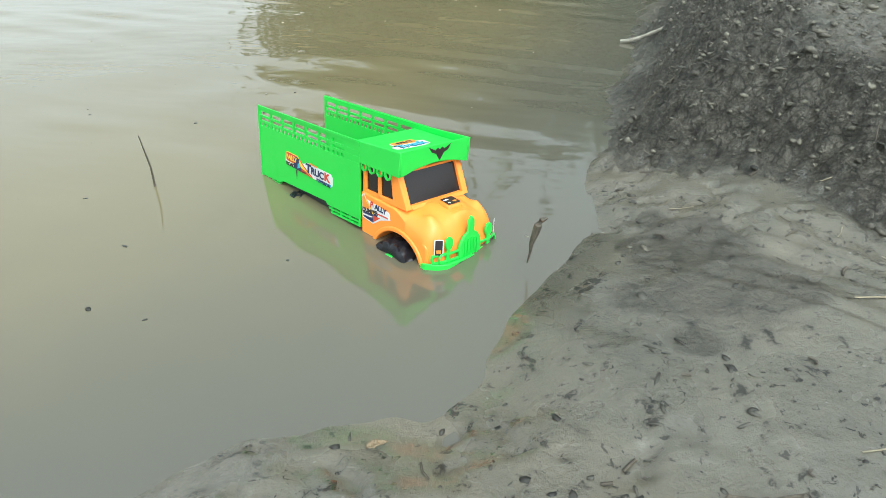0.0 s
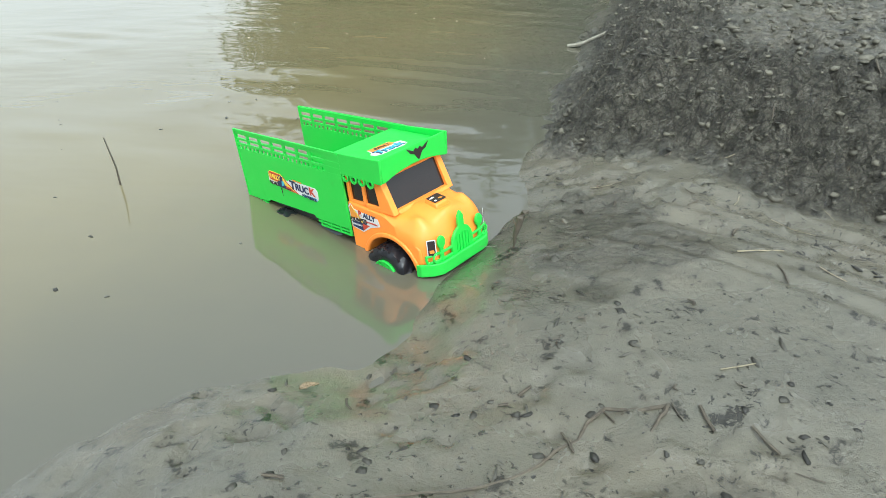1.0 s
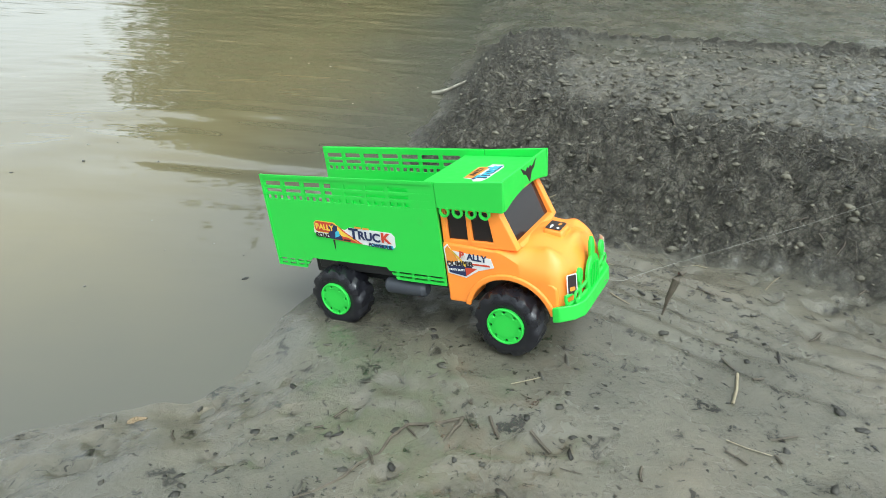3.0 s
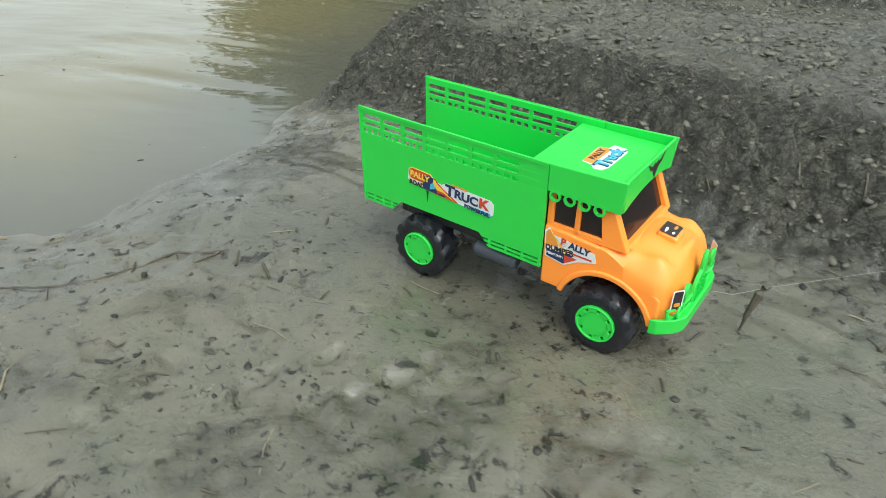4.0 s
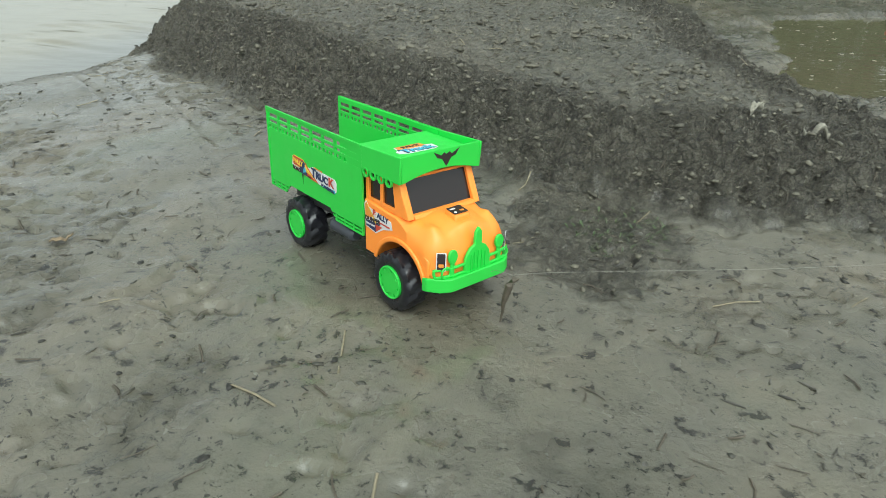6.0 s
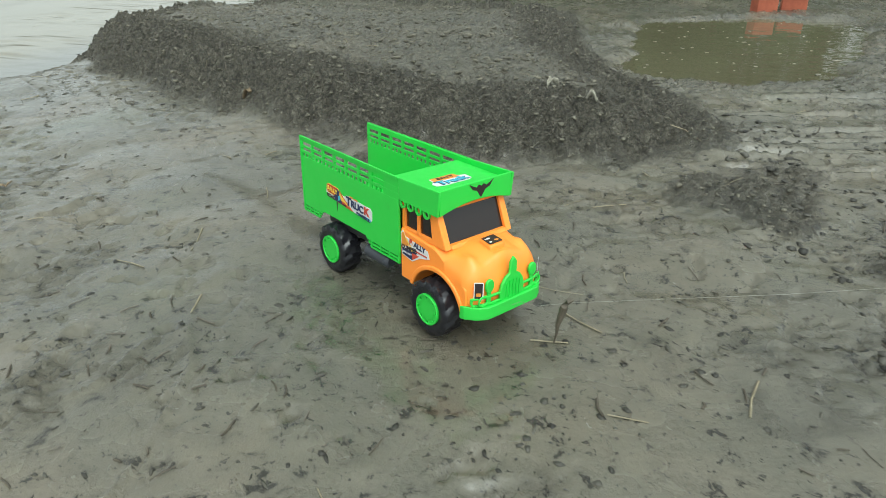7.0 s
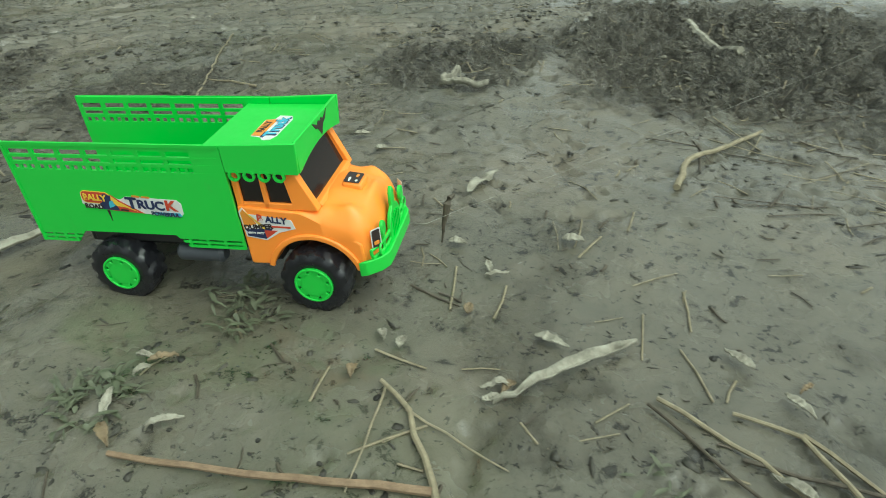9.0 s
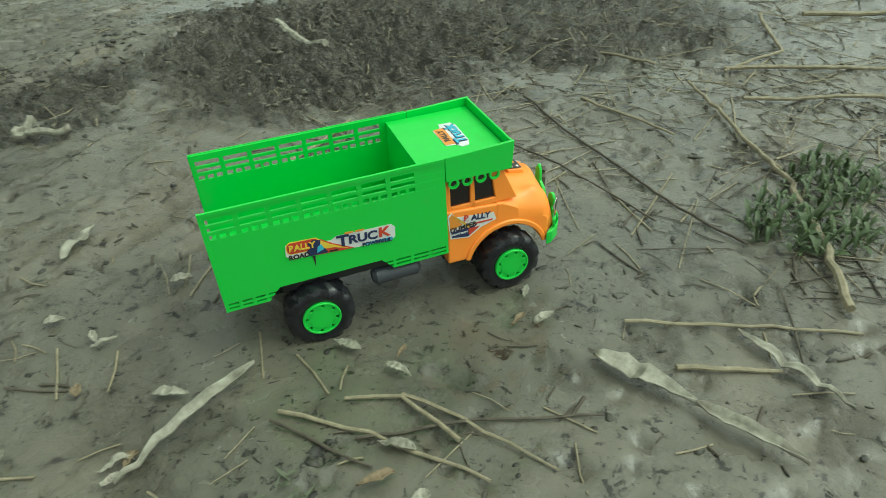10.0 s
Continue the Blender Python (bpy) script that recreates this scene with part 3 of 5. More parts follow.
def bed_side(truck, s):
    """One tall side of the cargo bed, with its pierced rail."""
    y0, y1 = sorted((s * HALF, s * (HALF - 0.0026)))
    bm = bmesh.new()
    box(bm, -0.085, 0.142, y0, y1, 0.079, 0.1485)
    for z0, z1 in ((0.1535, 0.1568), (0.1612, 0.1642), (0.1698, 0.1765)):
        box(bm, -0.085, 0.142, y0, y1, z0, z1)
    x, w, gap = -0.0805, 0.0235, 0.0045
    edges = [-0.085]
    while x + w < 0.136:
        edges += [x, x + w]
        x += w + gap
    edges.append(0.142)
    for a, b in zip(edges[::2], edges[1::2]):
        box(bm, a, b, y0 + 0.0002, y1 - 0.0002, 0.1480, 0.1700)
    for a, b in zip(edges[1::2], edges[2::2]):
        hole = (b - a - 0.006) / 3
        for k in range(2):
            c = a + hole * (k + 1) + 0.003 * k
            box(bm, c, c + 0.003, y0 + 0.0002, y1 - 0.0002, 0.1480, 0.1540)
    side = part("bed_side", bm, GREEN, truck, smooth=False)
    bm = bmesh.new()
    o = s * 0.0008
    box(bm, -0.0855, -0.0825, y0 + o, y1 + o, 0.066, 0.1772)
    box(bm, -0.085, 0.142, *sorted((s * HALF, s * (HALF + 0.0012))), 0.1740, 0.1772)
    part("edge_rib", bm, GREEN, side, smooth=False)
    for x0, x1 in ((-0.085, -0.032), (0.070, 0.142)):
        bm = bmesh.new()
        back, fore = (1, 0) if x0 > 0 else (0, 1)
        for z0, z1 in ((0.0655, 0.0682), (0.0705, 0.0728), (0.0752, 0.0792)):
            a0, a1 = 0.9 * (0.0792 - z0), 0.9 * (0.0792 - z1)
            prism(bm, [(x0 + back * a0, z0), (x1 - fore * a0, z0), (x1 - fore * a1, z1), (x0 + back * a1, z1)], y0, y1)
        for k in range(4):
            c = x0 + back * 0.012 + (x1 - x0 - 0.015) * k / 3
            box(bm, c, c + 0.003, y0 + 0.0003, y1 - 0.0003, 0.0655, 0.0790)
        part("skirt", bm, GREEN, side, "slatted green side skirt", smooth=False)
    for k in range(4):
        bm = bmesh.new()
        disc(bm, (0.1505 + 0.0145 * k, 0.1475), 0.0058, y0 + s * 0.001, y1 + s * 0.001, 18, 0.0036)
        part("ring", bm, GREEN, side)
    return side


def hood_shell():
    """The moulded hood and nose: a raised middle, rounded shoulders and a bulge over each fender."""
    bm = bmesh.new()
    us, vs = [0.1990 + 0.0735 * (1 - (1 - k / 30) ** 1.35) for k in range(31)], [k / 16 - 1 for k in range(33)]
    rows = []
    for x in us:
        wide = 0.0557 - 0.0120 * (max(0.0, x - 0.2480) / 0.0245) ** 2.2
        row = []
        for v in vs:
            y = wide * v
            z = float(np.interp(x, [0.199, 0.224, 0.250, 0.262, 0.2725], [0.1125, 0.1100, 0.1050, 0.1010, 0.0960]))
            grow = float(step(x, 0.200, 0.236))
            z += 0.0055 * grow * (1 - float(step(abs(y), 0.014, 0.034)))
            z -= (0.004 + 0.012 * grow) * max(0.0, (abs(v) - 0.66) / 0.34) ** 2.4
            z -= 0.0230 * (max(0.0, x - 0.2560) / 0.0165) ** 2.6
            z += 0.0050 * math.exp(-((x - 0.2480) / 0.0095) ** 2 - ((abs(y) - 0.0400) / 0.0065) ** 2)
            z += 0.0050 * math.exp(-((x - 0.2620) / 0.0060) ** 2 - (y / 0.0120) ** 4)
            row.append(bm.verts.new((x, y, z)))
        rows.append(row)
    for a, b in zip(rows, rows[1:]):
        for k in range(len(a) - 1):
            bm.faces.new((a[k], b[k], b[k + 1], a[k + 1]))
    rim = [r[0] for r in rows] + rows[-1][1:] + [r[-1] for r in rows[-2::-1]] + rows[0][-2:0:-1]
    low = [bm.verts.new((q.co.x, q.co.y, 0.0560 if q.co.x > 0.2540 else min(0.0800, q.co.z - 0.004))) for q in rim]
    for k in range(len(rim)):
        j = (k + 1) % len(rim)
        bm.faces.new((rim[k], rim[j], low[j], low[k]))
    return bm


def toy_truck():
    truck = tagged(new("toy_truck"), "green and orange plastic toy truck with open cargo bed", "toy truck")
    bed_side(truck, -1)
    bed_side(truck, 1)
    inner = HALF - 0.0026
    bm = bmesh.new()
    box(bm, -0.085, 0.120, -inner, inner, 0.0785, 0.0815)
    part("bed_floor", bm, GREEN, truck, smooth=False)
    bm = bmesh.new()
    box(bm, 0.118, 0.1205, -inner, inner, 0.0815, 0.1705)
    part("bed_front_wall", bm, GREEN, truck, smooth=False)
    bm = bmesh.new()
    box(bm, 0.1205, 0.2105, -inner + 0.0005, inner - 0.0005, 0.1680, 0.1705)
    part("roof_panel", bm, GREEN, truck, smooth=False)
    # over-cab visor: two cheeks and an arched front
    bm = bmesh.new()
    for s in (-1, 1):
        y0, y1 = sorted((s * (HALF + 0.0006), s * (HALF - 0.0024)))
        prism(bm, [(0.1425, 0.1505), (0.2130, 0.1495), (0.2155, 0.1800), (0.1425, 0.1772)], y0, y1)
    arch = [(-HALF + 0.0025, 0.1800), (-HALF + 0.0025, 0.1500)] + [(y, 0.1500 + 0.0080 * (1 - (y / 0.053) ** 2)) for y in np.linspace(-0.050, 0.050, 15)] + [(HALF - 0.0025, 0.1500), (HALF - 0.0025, 0.1800)]
    prism_x(bm, arch, 0.2115, 0.2142)
    part("visor", bm, GREEN, truck, bevel=0.0007)
    # cab
    arch = [(0.21 + 0.0445 * math.cos(radians(a)), 0.036 + 0.0445 * math.sin(radians(a))) for a in range(160, 15, -10)]
    low = [(0.1425, 0.048), (0.1420, 0.1135), (0.1990, 0.1090), (0.2350, 0.0880), (0.2560, 0.0800), (0.2600, 0.0760), (0.2610, 0.0560), (0.2600, 0.0460), (0.2560, 0.0450)] + arch[::-1] + [(0.166, 0.0480)]
    bm = bmesh.new()
    prism(bm, low, -0.0555, 0.0555)
    cab = part("cab_body", bm, ORANGE, truck, "orange plastic cab with flared wheel arches", bevel=0.0042, segments=3)
    for s in (-1, 1):
        bm = bmesh.new()
        y0, y1 = sorted((s * 0.0545, s * 0.0578))
        flare = [(0.21 + r * math.cos(radians(a)), 0.036 + r * math.sin(radians(a))) for r, rng in ((0.0500, range(14, 167, 8)), (0.0440, range(166, 13, -8))) for a in rng]
        prism(bm, flare, y0, y1)
        part("wheel_arch", bm, ORANGE, cab, bevel=0.0014)
    part("hood", hood_shell(), ORANGE, cab, "moulded orange hood with raised middle and fender bulges")
    bm = bmesh.new()
    v = box(bm, 0.2310, 0.2530, -0.0125, 0.0125, 0.1050, 0.1185)
    for q in v:
        if q.co.z > 0.11:
            q.co.y *= 0.86
            q.co.x = 0.242 + (q.co.x - 0.242) * 0.88
            if q.co.x > 0.245:
                q.co.z -= 0.0030
    part("hood_scoop", bm, ORANGE, cab, bevel=0.0022, segments=3)
    # greenhouse
    bm = bmesh.new()
    prism(bm, [(0.1440, 0.112), (0.1440, 0.1500), (0.2010, 0.1500), (0.2165, 0.112)], -0.0500, 0.0500)
    part("window_glass", bm, PANE, truck, "smoked dark window plastic", bevel=0.0008)
    bm = bmesh.new()
    for s in (-1, 1):
        y0, y1 = sorted((s * 0.0495, s * 0.0530))
        prism(bm, [(0.1420, 0.110), (0.1420, 0.151), (0.1485, 0.151), (0.1485, 0.110)], y0, y1)
        prism(bm, [(0.1700, 0.110), (0.1700, 0.151), (0.1745, 0.151), (0.1755, 0.110)], y0, y1)
        prism(bm, [(0.1985, 0.110), (0.1925, 0.151), (0.2045, 0.151), (0.2225, 0.110)], *sorted((s * 0.0440, s * 0.0530)))
        box(bm, 0.1480, 0.1935, y0, y1, 0.1470, 0.1510)
        box(bm, 0.1480, 0.2000, y0, y1, 0.1100, 0.1165)
    box(bm, 0.1920, 0.2035, -0.0440, 0.0440, 0.1490, 0.1525)
    prism(bm, [(0.2120, 0.110), (0.2120, 0.1140), (0.2210, 0.1140), (0.2240, 0.110)], -0.0440, 0.0440)
    part("window_frame", bm, ORANGE, truck, bevel=0.0009)
    # bumper and guard
    bm = bmesh.new()
    n = 13
    rows = []
    for k in range(n):
        y = -0.0605 + 0.121 * k / (n - 1)
        e = max(0.0, abs(y) - 0.036) / 0.0245
        x = 0.2820 - 0.0190 * e * e
        rows.append([bm.verts.new((x - 0.0075, y, z)) for _, z in ((0, 0.0425), (0, 0.0590))] + [bm.verts.new((x, y, z)) for z in (0.0600, 0.0440)])
    for a, b in zip(rows, rows[1:]):
        for k in range(4):
            bm.faces.new((a[k], a[(k + 1) % 4], b[(k + 1) % 4], b[k]))
    bm.faces.new(rows[0][::-1])
    bm.faces.new(rows[-1])
    bumper = part("bumper", bm, GREEN, truck, "bright green wrap-around bumper", bevel=0.0012)
    bm = bmesh.new()
    prism_x(bm, [(-0.0185, 0.0560), (-0.0190, 0.0700), (-0.0170, 0.0790), (-0.0115, 0.0865), (-0.0050, 0.0900), (-0.0052, 0.0950), (-0.0046, 0.1040), (0.0, 0.1100), (0.0046, 0.1040), (0.0052, 0.0950),
                 (0.0050, 0.0900), (0.0115, 0.0865), (0.0170, 0.0790), (0.0190, 0.0700), (0.0185, 0.0560)], 0.2745, 0.2785)
    guard = part("grille_guard", bm, GREEN, truck, "green plastic grille guard", bevel=0.0010)
    for k in range(5):
        bm = bmesh.new()
        y = -0.0104 + 0.0052 * k
        box(bm, 0.2782, 0.2798, y - 0.0008, y + 0.0008, 0.0600, 0.0830 - 0.0008 * abs(k - 2) ** 2)
        part("rib", bm, GREEN, guard)
    for s in (-1, 1):
        bm = bmesh.new()
        for z in (0.0610, 0.0700):
            tube(bm, [(0.2765, s * 0.0140, z), (0.2762, s * 0.0300, z), (0.2740, s * 0.0430, z), (0.2680, s * 0.0540, z - 0.001)], 0.0017, 8)
        tube(bm, [(0.2690, s * 0.0530, 0.0600), (0.2680, s * 0.0542, 0.0650), (0.2680, s * 0.0540, 0.0698)], 0.0017, 8)
        ring = [(0.2752, s * 0.0430 + 0.0062 * math.cos(math.tau * k / 16), 0.0660 + 0.0062 * math.sin(math.tau * k / 16)) for k in range(17)]
        tube(bm, ring, 0.0013, 6)
        part("guard_bar", bm, GREEN, guard)
        bm = bmesh.new()
        prism_x(bm, [(s * 0.0345 + y, 0.0830 + z) for y, z in blob(0.0062, 0.0082, 18)], 0.2735, 0.2770)
        prism_x(bm, [(s * 0.0345 - 0.0026, 0.0570), (s * 0.0345 - 0.0026, 0.0780), (s * 0.0345 + 0.0026, 0.0780), (s * 0.0345 + 0.0026, 0.0570)], 0.2735, 0.2765)
        part("lamp_disc", bm, GREEN, guard, bevel=0.0008)
        bm = bmesh.new()
        sheet(bm, rounded(0.0054, 0.0108, 0.0012))
        lamp = part("headlight_sticker", bm, PAPER, truck, "dark printed headlight sticker with a white border", m=Matrix.Translation((0.2722, s * 0.0478, 0.0795)) @ Euler((radians(90), 0, radians(90 + s * 40))).to_matrix().to_4x4(), smooth=False)
        bm = bmesh.new()
        sheet(bm, rounded(0.0043, 0.0097, 0.0010))
        part("lamp_print", bm, INK, lamp, m=Matrix.Translation((0.0, 0.0, 0.0003)), smooth=False)
        bm = bmesh.new()
        sheet(bm, rounded(0.0028, 0.0020, 0.0010))
        part("lamp_print", bm, AMBER, lamp, m=Matrix.Translation((0.0, -0.0042, 0.0006)), smooth=False)
    # underside
    bm = bmesh.new()
    box(bm, -0.060, 0.200, -0.0240, 0.0240, 0.0440, 0.0640)
    box(bm, -0.030, 0.140, -0.0500, 0.0500, 0.0640, 0.0780)
    box(bm, 0.142, 0.168, -0.0400, 0.0400, 0.0430, 0.0600)
    part("chassis", bm, BLACK, truck, "black plastic chassis, muddy below", bevel=0.0015)
    for x in (0.0, 0.21):
        bm = bmesh.new()
        disc(bm, (x, 0.036), 0.0035, -0.045, 0.045, 12)
        part("axle", bm, BLACK, truck)
    for s in (-1, 1):
        bm = bmesh.new()
        tube(bm, [(0.060, s * 0.047, 0.0530), (0.064, s * 0.047, 0.0530), (0.108, s * 0.047, 0.0530), (0.112, s * 0.047, 0.0530)], [0.006, 0.0095, 0.0095, 0.006], 14)
        box(bm, 0.062, 0.110, *sorted((s * 0.030, s * 0.046)), 0.0560, 0.0645)
        part("fuel_tank", bm, GREY, truck, "dark grey plastic fuel tank")
    # stickers
    side = Euler((radians(90), 0, 0)).to_matrix().to_4x4()
    bm = bmesh.new()
    sheet(bm, [(x, y * 0.86) for x, y in ((-0.0535, -0.004), (-0.0525, 0.010), (-0.044, 0.0125), (-0.026, 0.0115), (-0.018, 0.0060), (-0.010, 0.0050), (-0.004, 0.0095), (0.050, 0.0105), (0.0540, 0.006), (0.0540, -0.007), (0.050, -0.0110), (0.014, -0.0110), (-0.010, -0.0095), (-0.048, -0.0090))])
    st = part("side_sticker", bm, PAPER, truck, "printed paper sticker with a red capsule and the word truck", m=Matrix.Translation((0.0330, -HALF - 0.0001, 0.1130)) @ pose(0, 0, 0, 0, 3, 0) @ side, smooth=False)
    for name, out, mat, x, y in (("print_capsule", rounded(0.0158, 0.0068, 0.005), YELLOW, -0.0365, 0.0045), ("print_capsule", rounded(0.0150, 0.0060, 0.0045), RED, -0.0365, 0.0045),
                                 ("print_swoosh", [(-0.030, -0.0085), (-0.024, 0.009), (-0.012, 0.001), (0.008, -0.0090), (-0.004, -0.0090)], RED, 0.004, 0.0),
                                 ("print_swoosh", [(-0.026, -0.0030), (-0.023, 0.0095), (-0.014, 0.002), (0.006, -0.0085), (-0.008, -0.0040)], YELLOW, 0.001, 0.0004),
                                 ("print_tree", [(-0.008, -0.008), (-0.010, -0.002), (-0.006, 0.001), (-0.009, 0.006), (-0.003, 0.0095), (0.004, 0.008), (0.003, 0.002), (0.008, -0.003), (0.010, -0.008)], NAVY, -0.0235, 0.0),
                                 ("print_tree", [(-0.004, -0.004), (-0.003, 0.003), (0.001, 0.005), (0.003, -0.001)], CYAN, -0.0200, -0.0020)):
        bm = bmesh.new()
        sheet(bm, out)
        part(name, bm, mat, st, m=Matrix.Translation((x, y, 0.0002 + 0.0001 * len(st.children))), smooth=False)
    lettering("word_bally", "BALLY", 0.0092, YELLOW, st, Matrix.Translation((-0.0375, 0.0043, 0.0012)), 0.96)
    for k in range(3):
        bm = bmesh.new()
        sheet(bm, [(-0.0045, -0.0009), (0.0040, -0.0009), (0.0045, 0.0009), (-0.0040, 0.0009)])
        part("print_bar", bm, AMBER if k < 2 else INK, st, m=Matrix.Translation((0.008 + 0.0105 * k if k < 2 else -0.008, 0.0098 if k < 2 else -0.0070, 0.0010)), smooth=False)
    for x, w, mat in ((0.040, 0.0150, CYAN), (0.049, 0.0045, CYAN)):
        bm = bmesh.new()
        sheet(bm, [(-w, -0.0022), (w, -0.0022), (w * 0.9, 0.0012), (-w * 0.6, 0.0004)])
        part("print_band", bm, mat, st, m=Matrix.Translation((x - 0.003, -0.0066, 0.0003)), smooth=False)
    lettering("word_truck", "T", 0.0170, NAVY, st, Matrix.Translation((0.0015, 0.0012, 0.0010)), 1.1)
    lettering("word_truck", "RUC", 0.0130, NAVY, st, Matrix.Translation((0.0215, 0.0008, 0.0010)), 1.1)
    lettering("word_truck", "K", 0.0150, RED, st, Matrix.Translation((0.0425, 0.0018, 0.0010)), 1.15)
    lettering("word_powerful", "POWERFUL", 0.0058, NAVY, st, Matrix.Translation((0.0350, -0.0080, 0.0010)), 1.0)
    lettering("word_road", "ROAD", 0.0070, INK, st, Matrix.Translation((-0.0410, -0.0058, 0.0010)), 1.0)
    bm = bmesh.new()
    sheet(bm, [(-0.024, 0.011), (-0.020, 0.0150), (-0.016, 0.009), (0.022, 0.0045), (0.0245, -0.0035), (0.009, -0.0080), (-0.004, -0.0160), (-0.022, -0.0130)])
    st = part("door_sticker", bm, PAPER, truck, "printed door sticker with the word dumper", m=Matrix.Translation((0.1700, -0.0557, 0.0955)) @ side @ Matrix.Diagonal((1.12, 1.15, 1, 1)), smooth=False)
    for out, mat in (([(-0.0225, 0.010), (-0.0195, 0.0135), (-0.010, 0.000), (-0.022, -0.004)], AMBER), ([(-0.021, -0.006), (0.004, -0.004), (-0.004, -0.0145), (-0.0205, -0.0120)], NAVY), ([(-0.004, -0.0060), (0.008, -0.0060), (-0.0035, -0.0140)], RED),
                     ([(-0.0185, 0.0120), (-0.0150, 0.0070), (-0.001, -0.0045), (-0.004, -0.0050)], YELLOW)):
        bm = bmesh.new()
        sheet(bm, out)
        part("print_shape", bm, mat, st, m=Matrix.Translation((0, 0, 0.0002 + 0.0001 * len(st.children))), smooth=False)
    lettering("word_bally", "B", 0.0095, RED, st, Matrix.Translation((-0.0060, 0.0052, 0.0008)) @ pose(0, 0, 0, 0, 0, -4), 1.0)
    lettering("word_bally", "ALLY", 0.0082, NAVY, st, Matrix.Translation((0.0085, 0.0040, 0.0008)) @ pose(0, 0, 0, 0, 0, -4), 1.02)
    bm = bmesh.new()
    sheet(bm, [(-0.0085, -0.0006), (0.0085, -0.0010), (0.0085, 0.0006), (-0.0085, 0.0008)])
    part("print_bar", bm, RED, st, m=Matrix.Translation((0.0120, -0.0022, 0.0006)), smooth=False)
    lettering("word_dumper", "DUMPER", 0.0062, INK, st, Matrix.Translation((-0.0090, -0.0030, 0.0008)) @ pose(0, 0, 0, 0, 0, 4), 1.1)
    lettering("word_heavy_duty", "HEAVY DUTY", 0.0026, PAPER, st, Matrix.Translation((-0.0125, -0.0090, 0.0008)))
    bm = bmesh.new()
    sheet(bm, [(x * 0.82, y) for x, y in ((-0.016, -0.020), (-0.017, 0.016), (-0.006, 0.019), (-0.004, 0.028), (0.012, 0.027), (0.016, 0.020), (0.015, -0.018), (0.011, -0.027), (0.002, -0.028), (-0.004, -0.022))])
    st = part("roof_sticker", bm, PAPER, truck, "printed roof sticker with the words bally truck", m=Matrix.Translation((0.1700, -0.004, 0.1706)), smooth=False)
    bm = bmesh.new()
    sheet(bm, [(-0.0055, -0.0190), (0.0050, -0.0200), (0.0060, 0.0180), (-0.0055, 0.0165)])
    part("print_band", bm, AMBER, st, m=Matrix.Translation((-0.0075, 0.0, 0.0003)), smooth=False)
    lettering("word_bally", "BALLY", 0.0085, INK, st, Matrix.Translation((-0.0075, 0.0, 0.0008)) @ pose(0, 0, 0, 0, 0, 90), 1.05)
    lettering("word_truck", "Truck", 0.0185, NAVY, st, Matrix.Translation((0.0050, 0.0, 0.0006)) @ pose(0, 0, 0, 0, 0, 90), 1.0)
    lettering("word_truck", "Truck", 0.0150, CYAN, st, Matrix.Translation((0.0052, 0.0, 0.0011)) @ pose(0, 0, 0, 0, 0, 90), 1.12)
    bm = bmesh.new()
    sheet(bm, [(-0.020, 0.0085), (-0.008, 0.003), (-0.004, 0.0060), (0.0, 0.0035), (0.004, 0.0060), (0.008, 0.003), (0.020, 0.0085), (0.014, 0.001), (0.007, -0.0010), (0.003, -0.0065), (0.0, -0.0100), (-0.003, -0.0065), (-0.007, -0.0010), (-0.014, 0.001)])
    bmesh.ops.scale(bm, vec=(0.95, 1.0, 1.0), verts=bm.verts)
    part("emblem_sticker", bm, INK, truck, "dark winged emblem sticker", m=Matrix.Translation((0.2143, 0.006, 0.1700)) @ Euler((radians(90), 0, radians(90))).to_matrix().to_4x4(), smooth=False)
    bm = bmesh.new()
    sheet(bm, rounded(0.0078, 0.0100, 0.0015))
    st = part("hood_sticker", bm, INK, truck, "dark and white printed hood sticker", m=Matrix.Translation((0.2415, 0.0, 0.1176)) @ pose(0, 0, 0, 0, 7, 0), smooth=False)
    for k, (x, y, w, h) in enumerate(((0.003, 0.004, 0.0020, 0.0030), (-0.003, -0.004, 0.0012, 0.0040), (0.004, -0.006, 0.0014, 0.0018))):
        bm = bmesh.new()
        sheet(bm, blob(w, h, 14, 0.3, 60 + k))
        part("print_shape", bm, PAPER if k else AMBER, st, m=Matrix.Translation((x, y, 0.0003)), smooth=False)
    bm = bmesh.new()
    sheet(bm, [(-0.0012, 0.0060), (0.0016, 0.0060), (0.0010, 0.0), (0.0002, -0.0070), (-0.0004, -0.0010)])
    part("scuff", bm, INK, truck, "dark scuff on the side panel", m=Matrix.Translation((0.0050, -HALF - 0.0001, 0.0990)) @ side, smooth=False)
    wheels = [toy_wheel(truck) for _ in range(4)]
    return truck, wheels


truck, truck_wheels = toy_truck()


# ---- string and the twig caught on it ----
bm = bmesh.new()
rnd = random.Random(3)
tube(bm, [(0.0, 0, 0), (0.012, 0.004, 0.002), (0.03, 0.0, -0.002), (0.07, 0.0, 0.001), (0.3, 0, 0.004), (0.7, 0, 0.02), (1.1, 0, 0.05), (1.6, 0, 0.10)], 0.00022, 5)
pull_string = tagged(part("pull_string", bm, STRING), "thin pale pull string tied to the truck's bumper", "string")
bm = bmesh.new()
tube(bm, [(0.0, 0.0, 0.0), (0.001, 0.001, 0.014), (0.0, 0.0, 0.026), (0.002, 0.0, 0.040), (0.003, 0.001, 0.050), (0.006, 0.002, 0.057), (0.012, 0.003, 0.060)], [0.0009, 0.0016, 0.0027, 0.0041, 0.0046, 0.0036, 0.0012], 8)
hung_twig = tagged(part("hanging_twig", bm, DARKWOOD), "dark wet twig caught on the pull string", "twig")


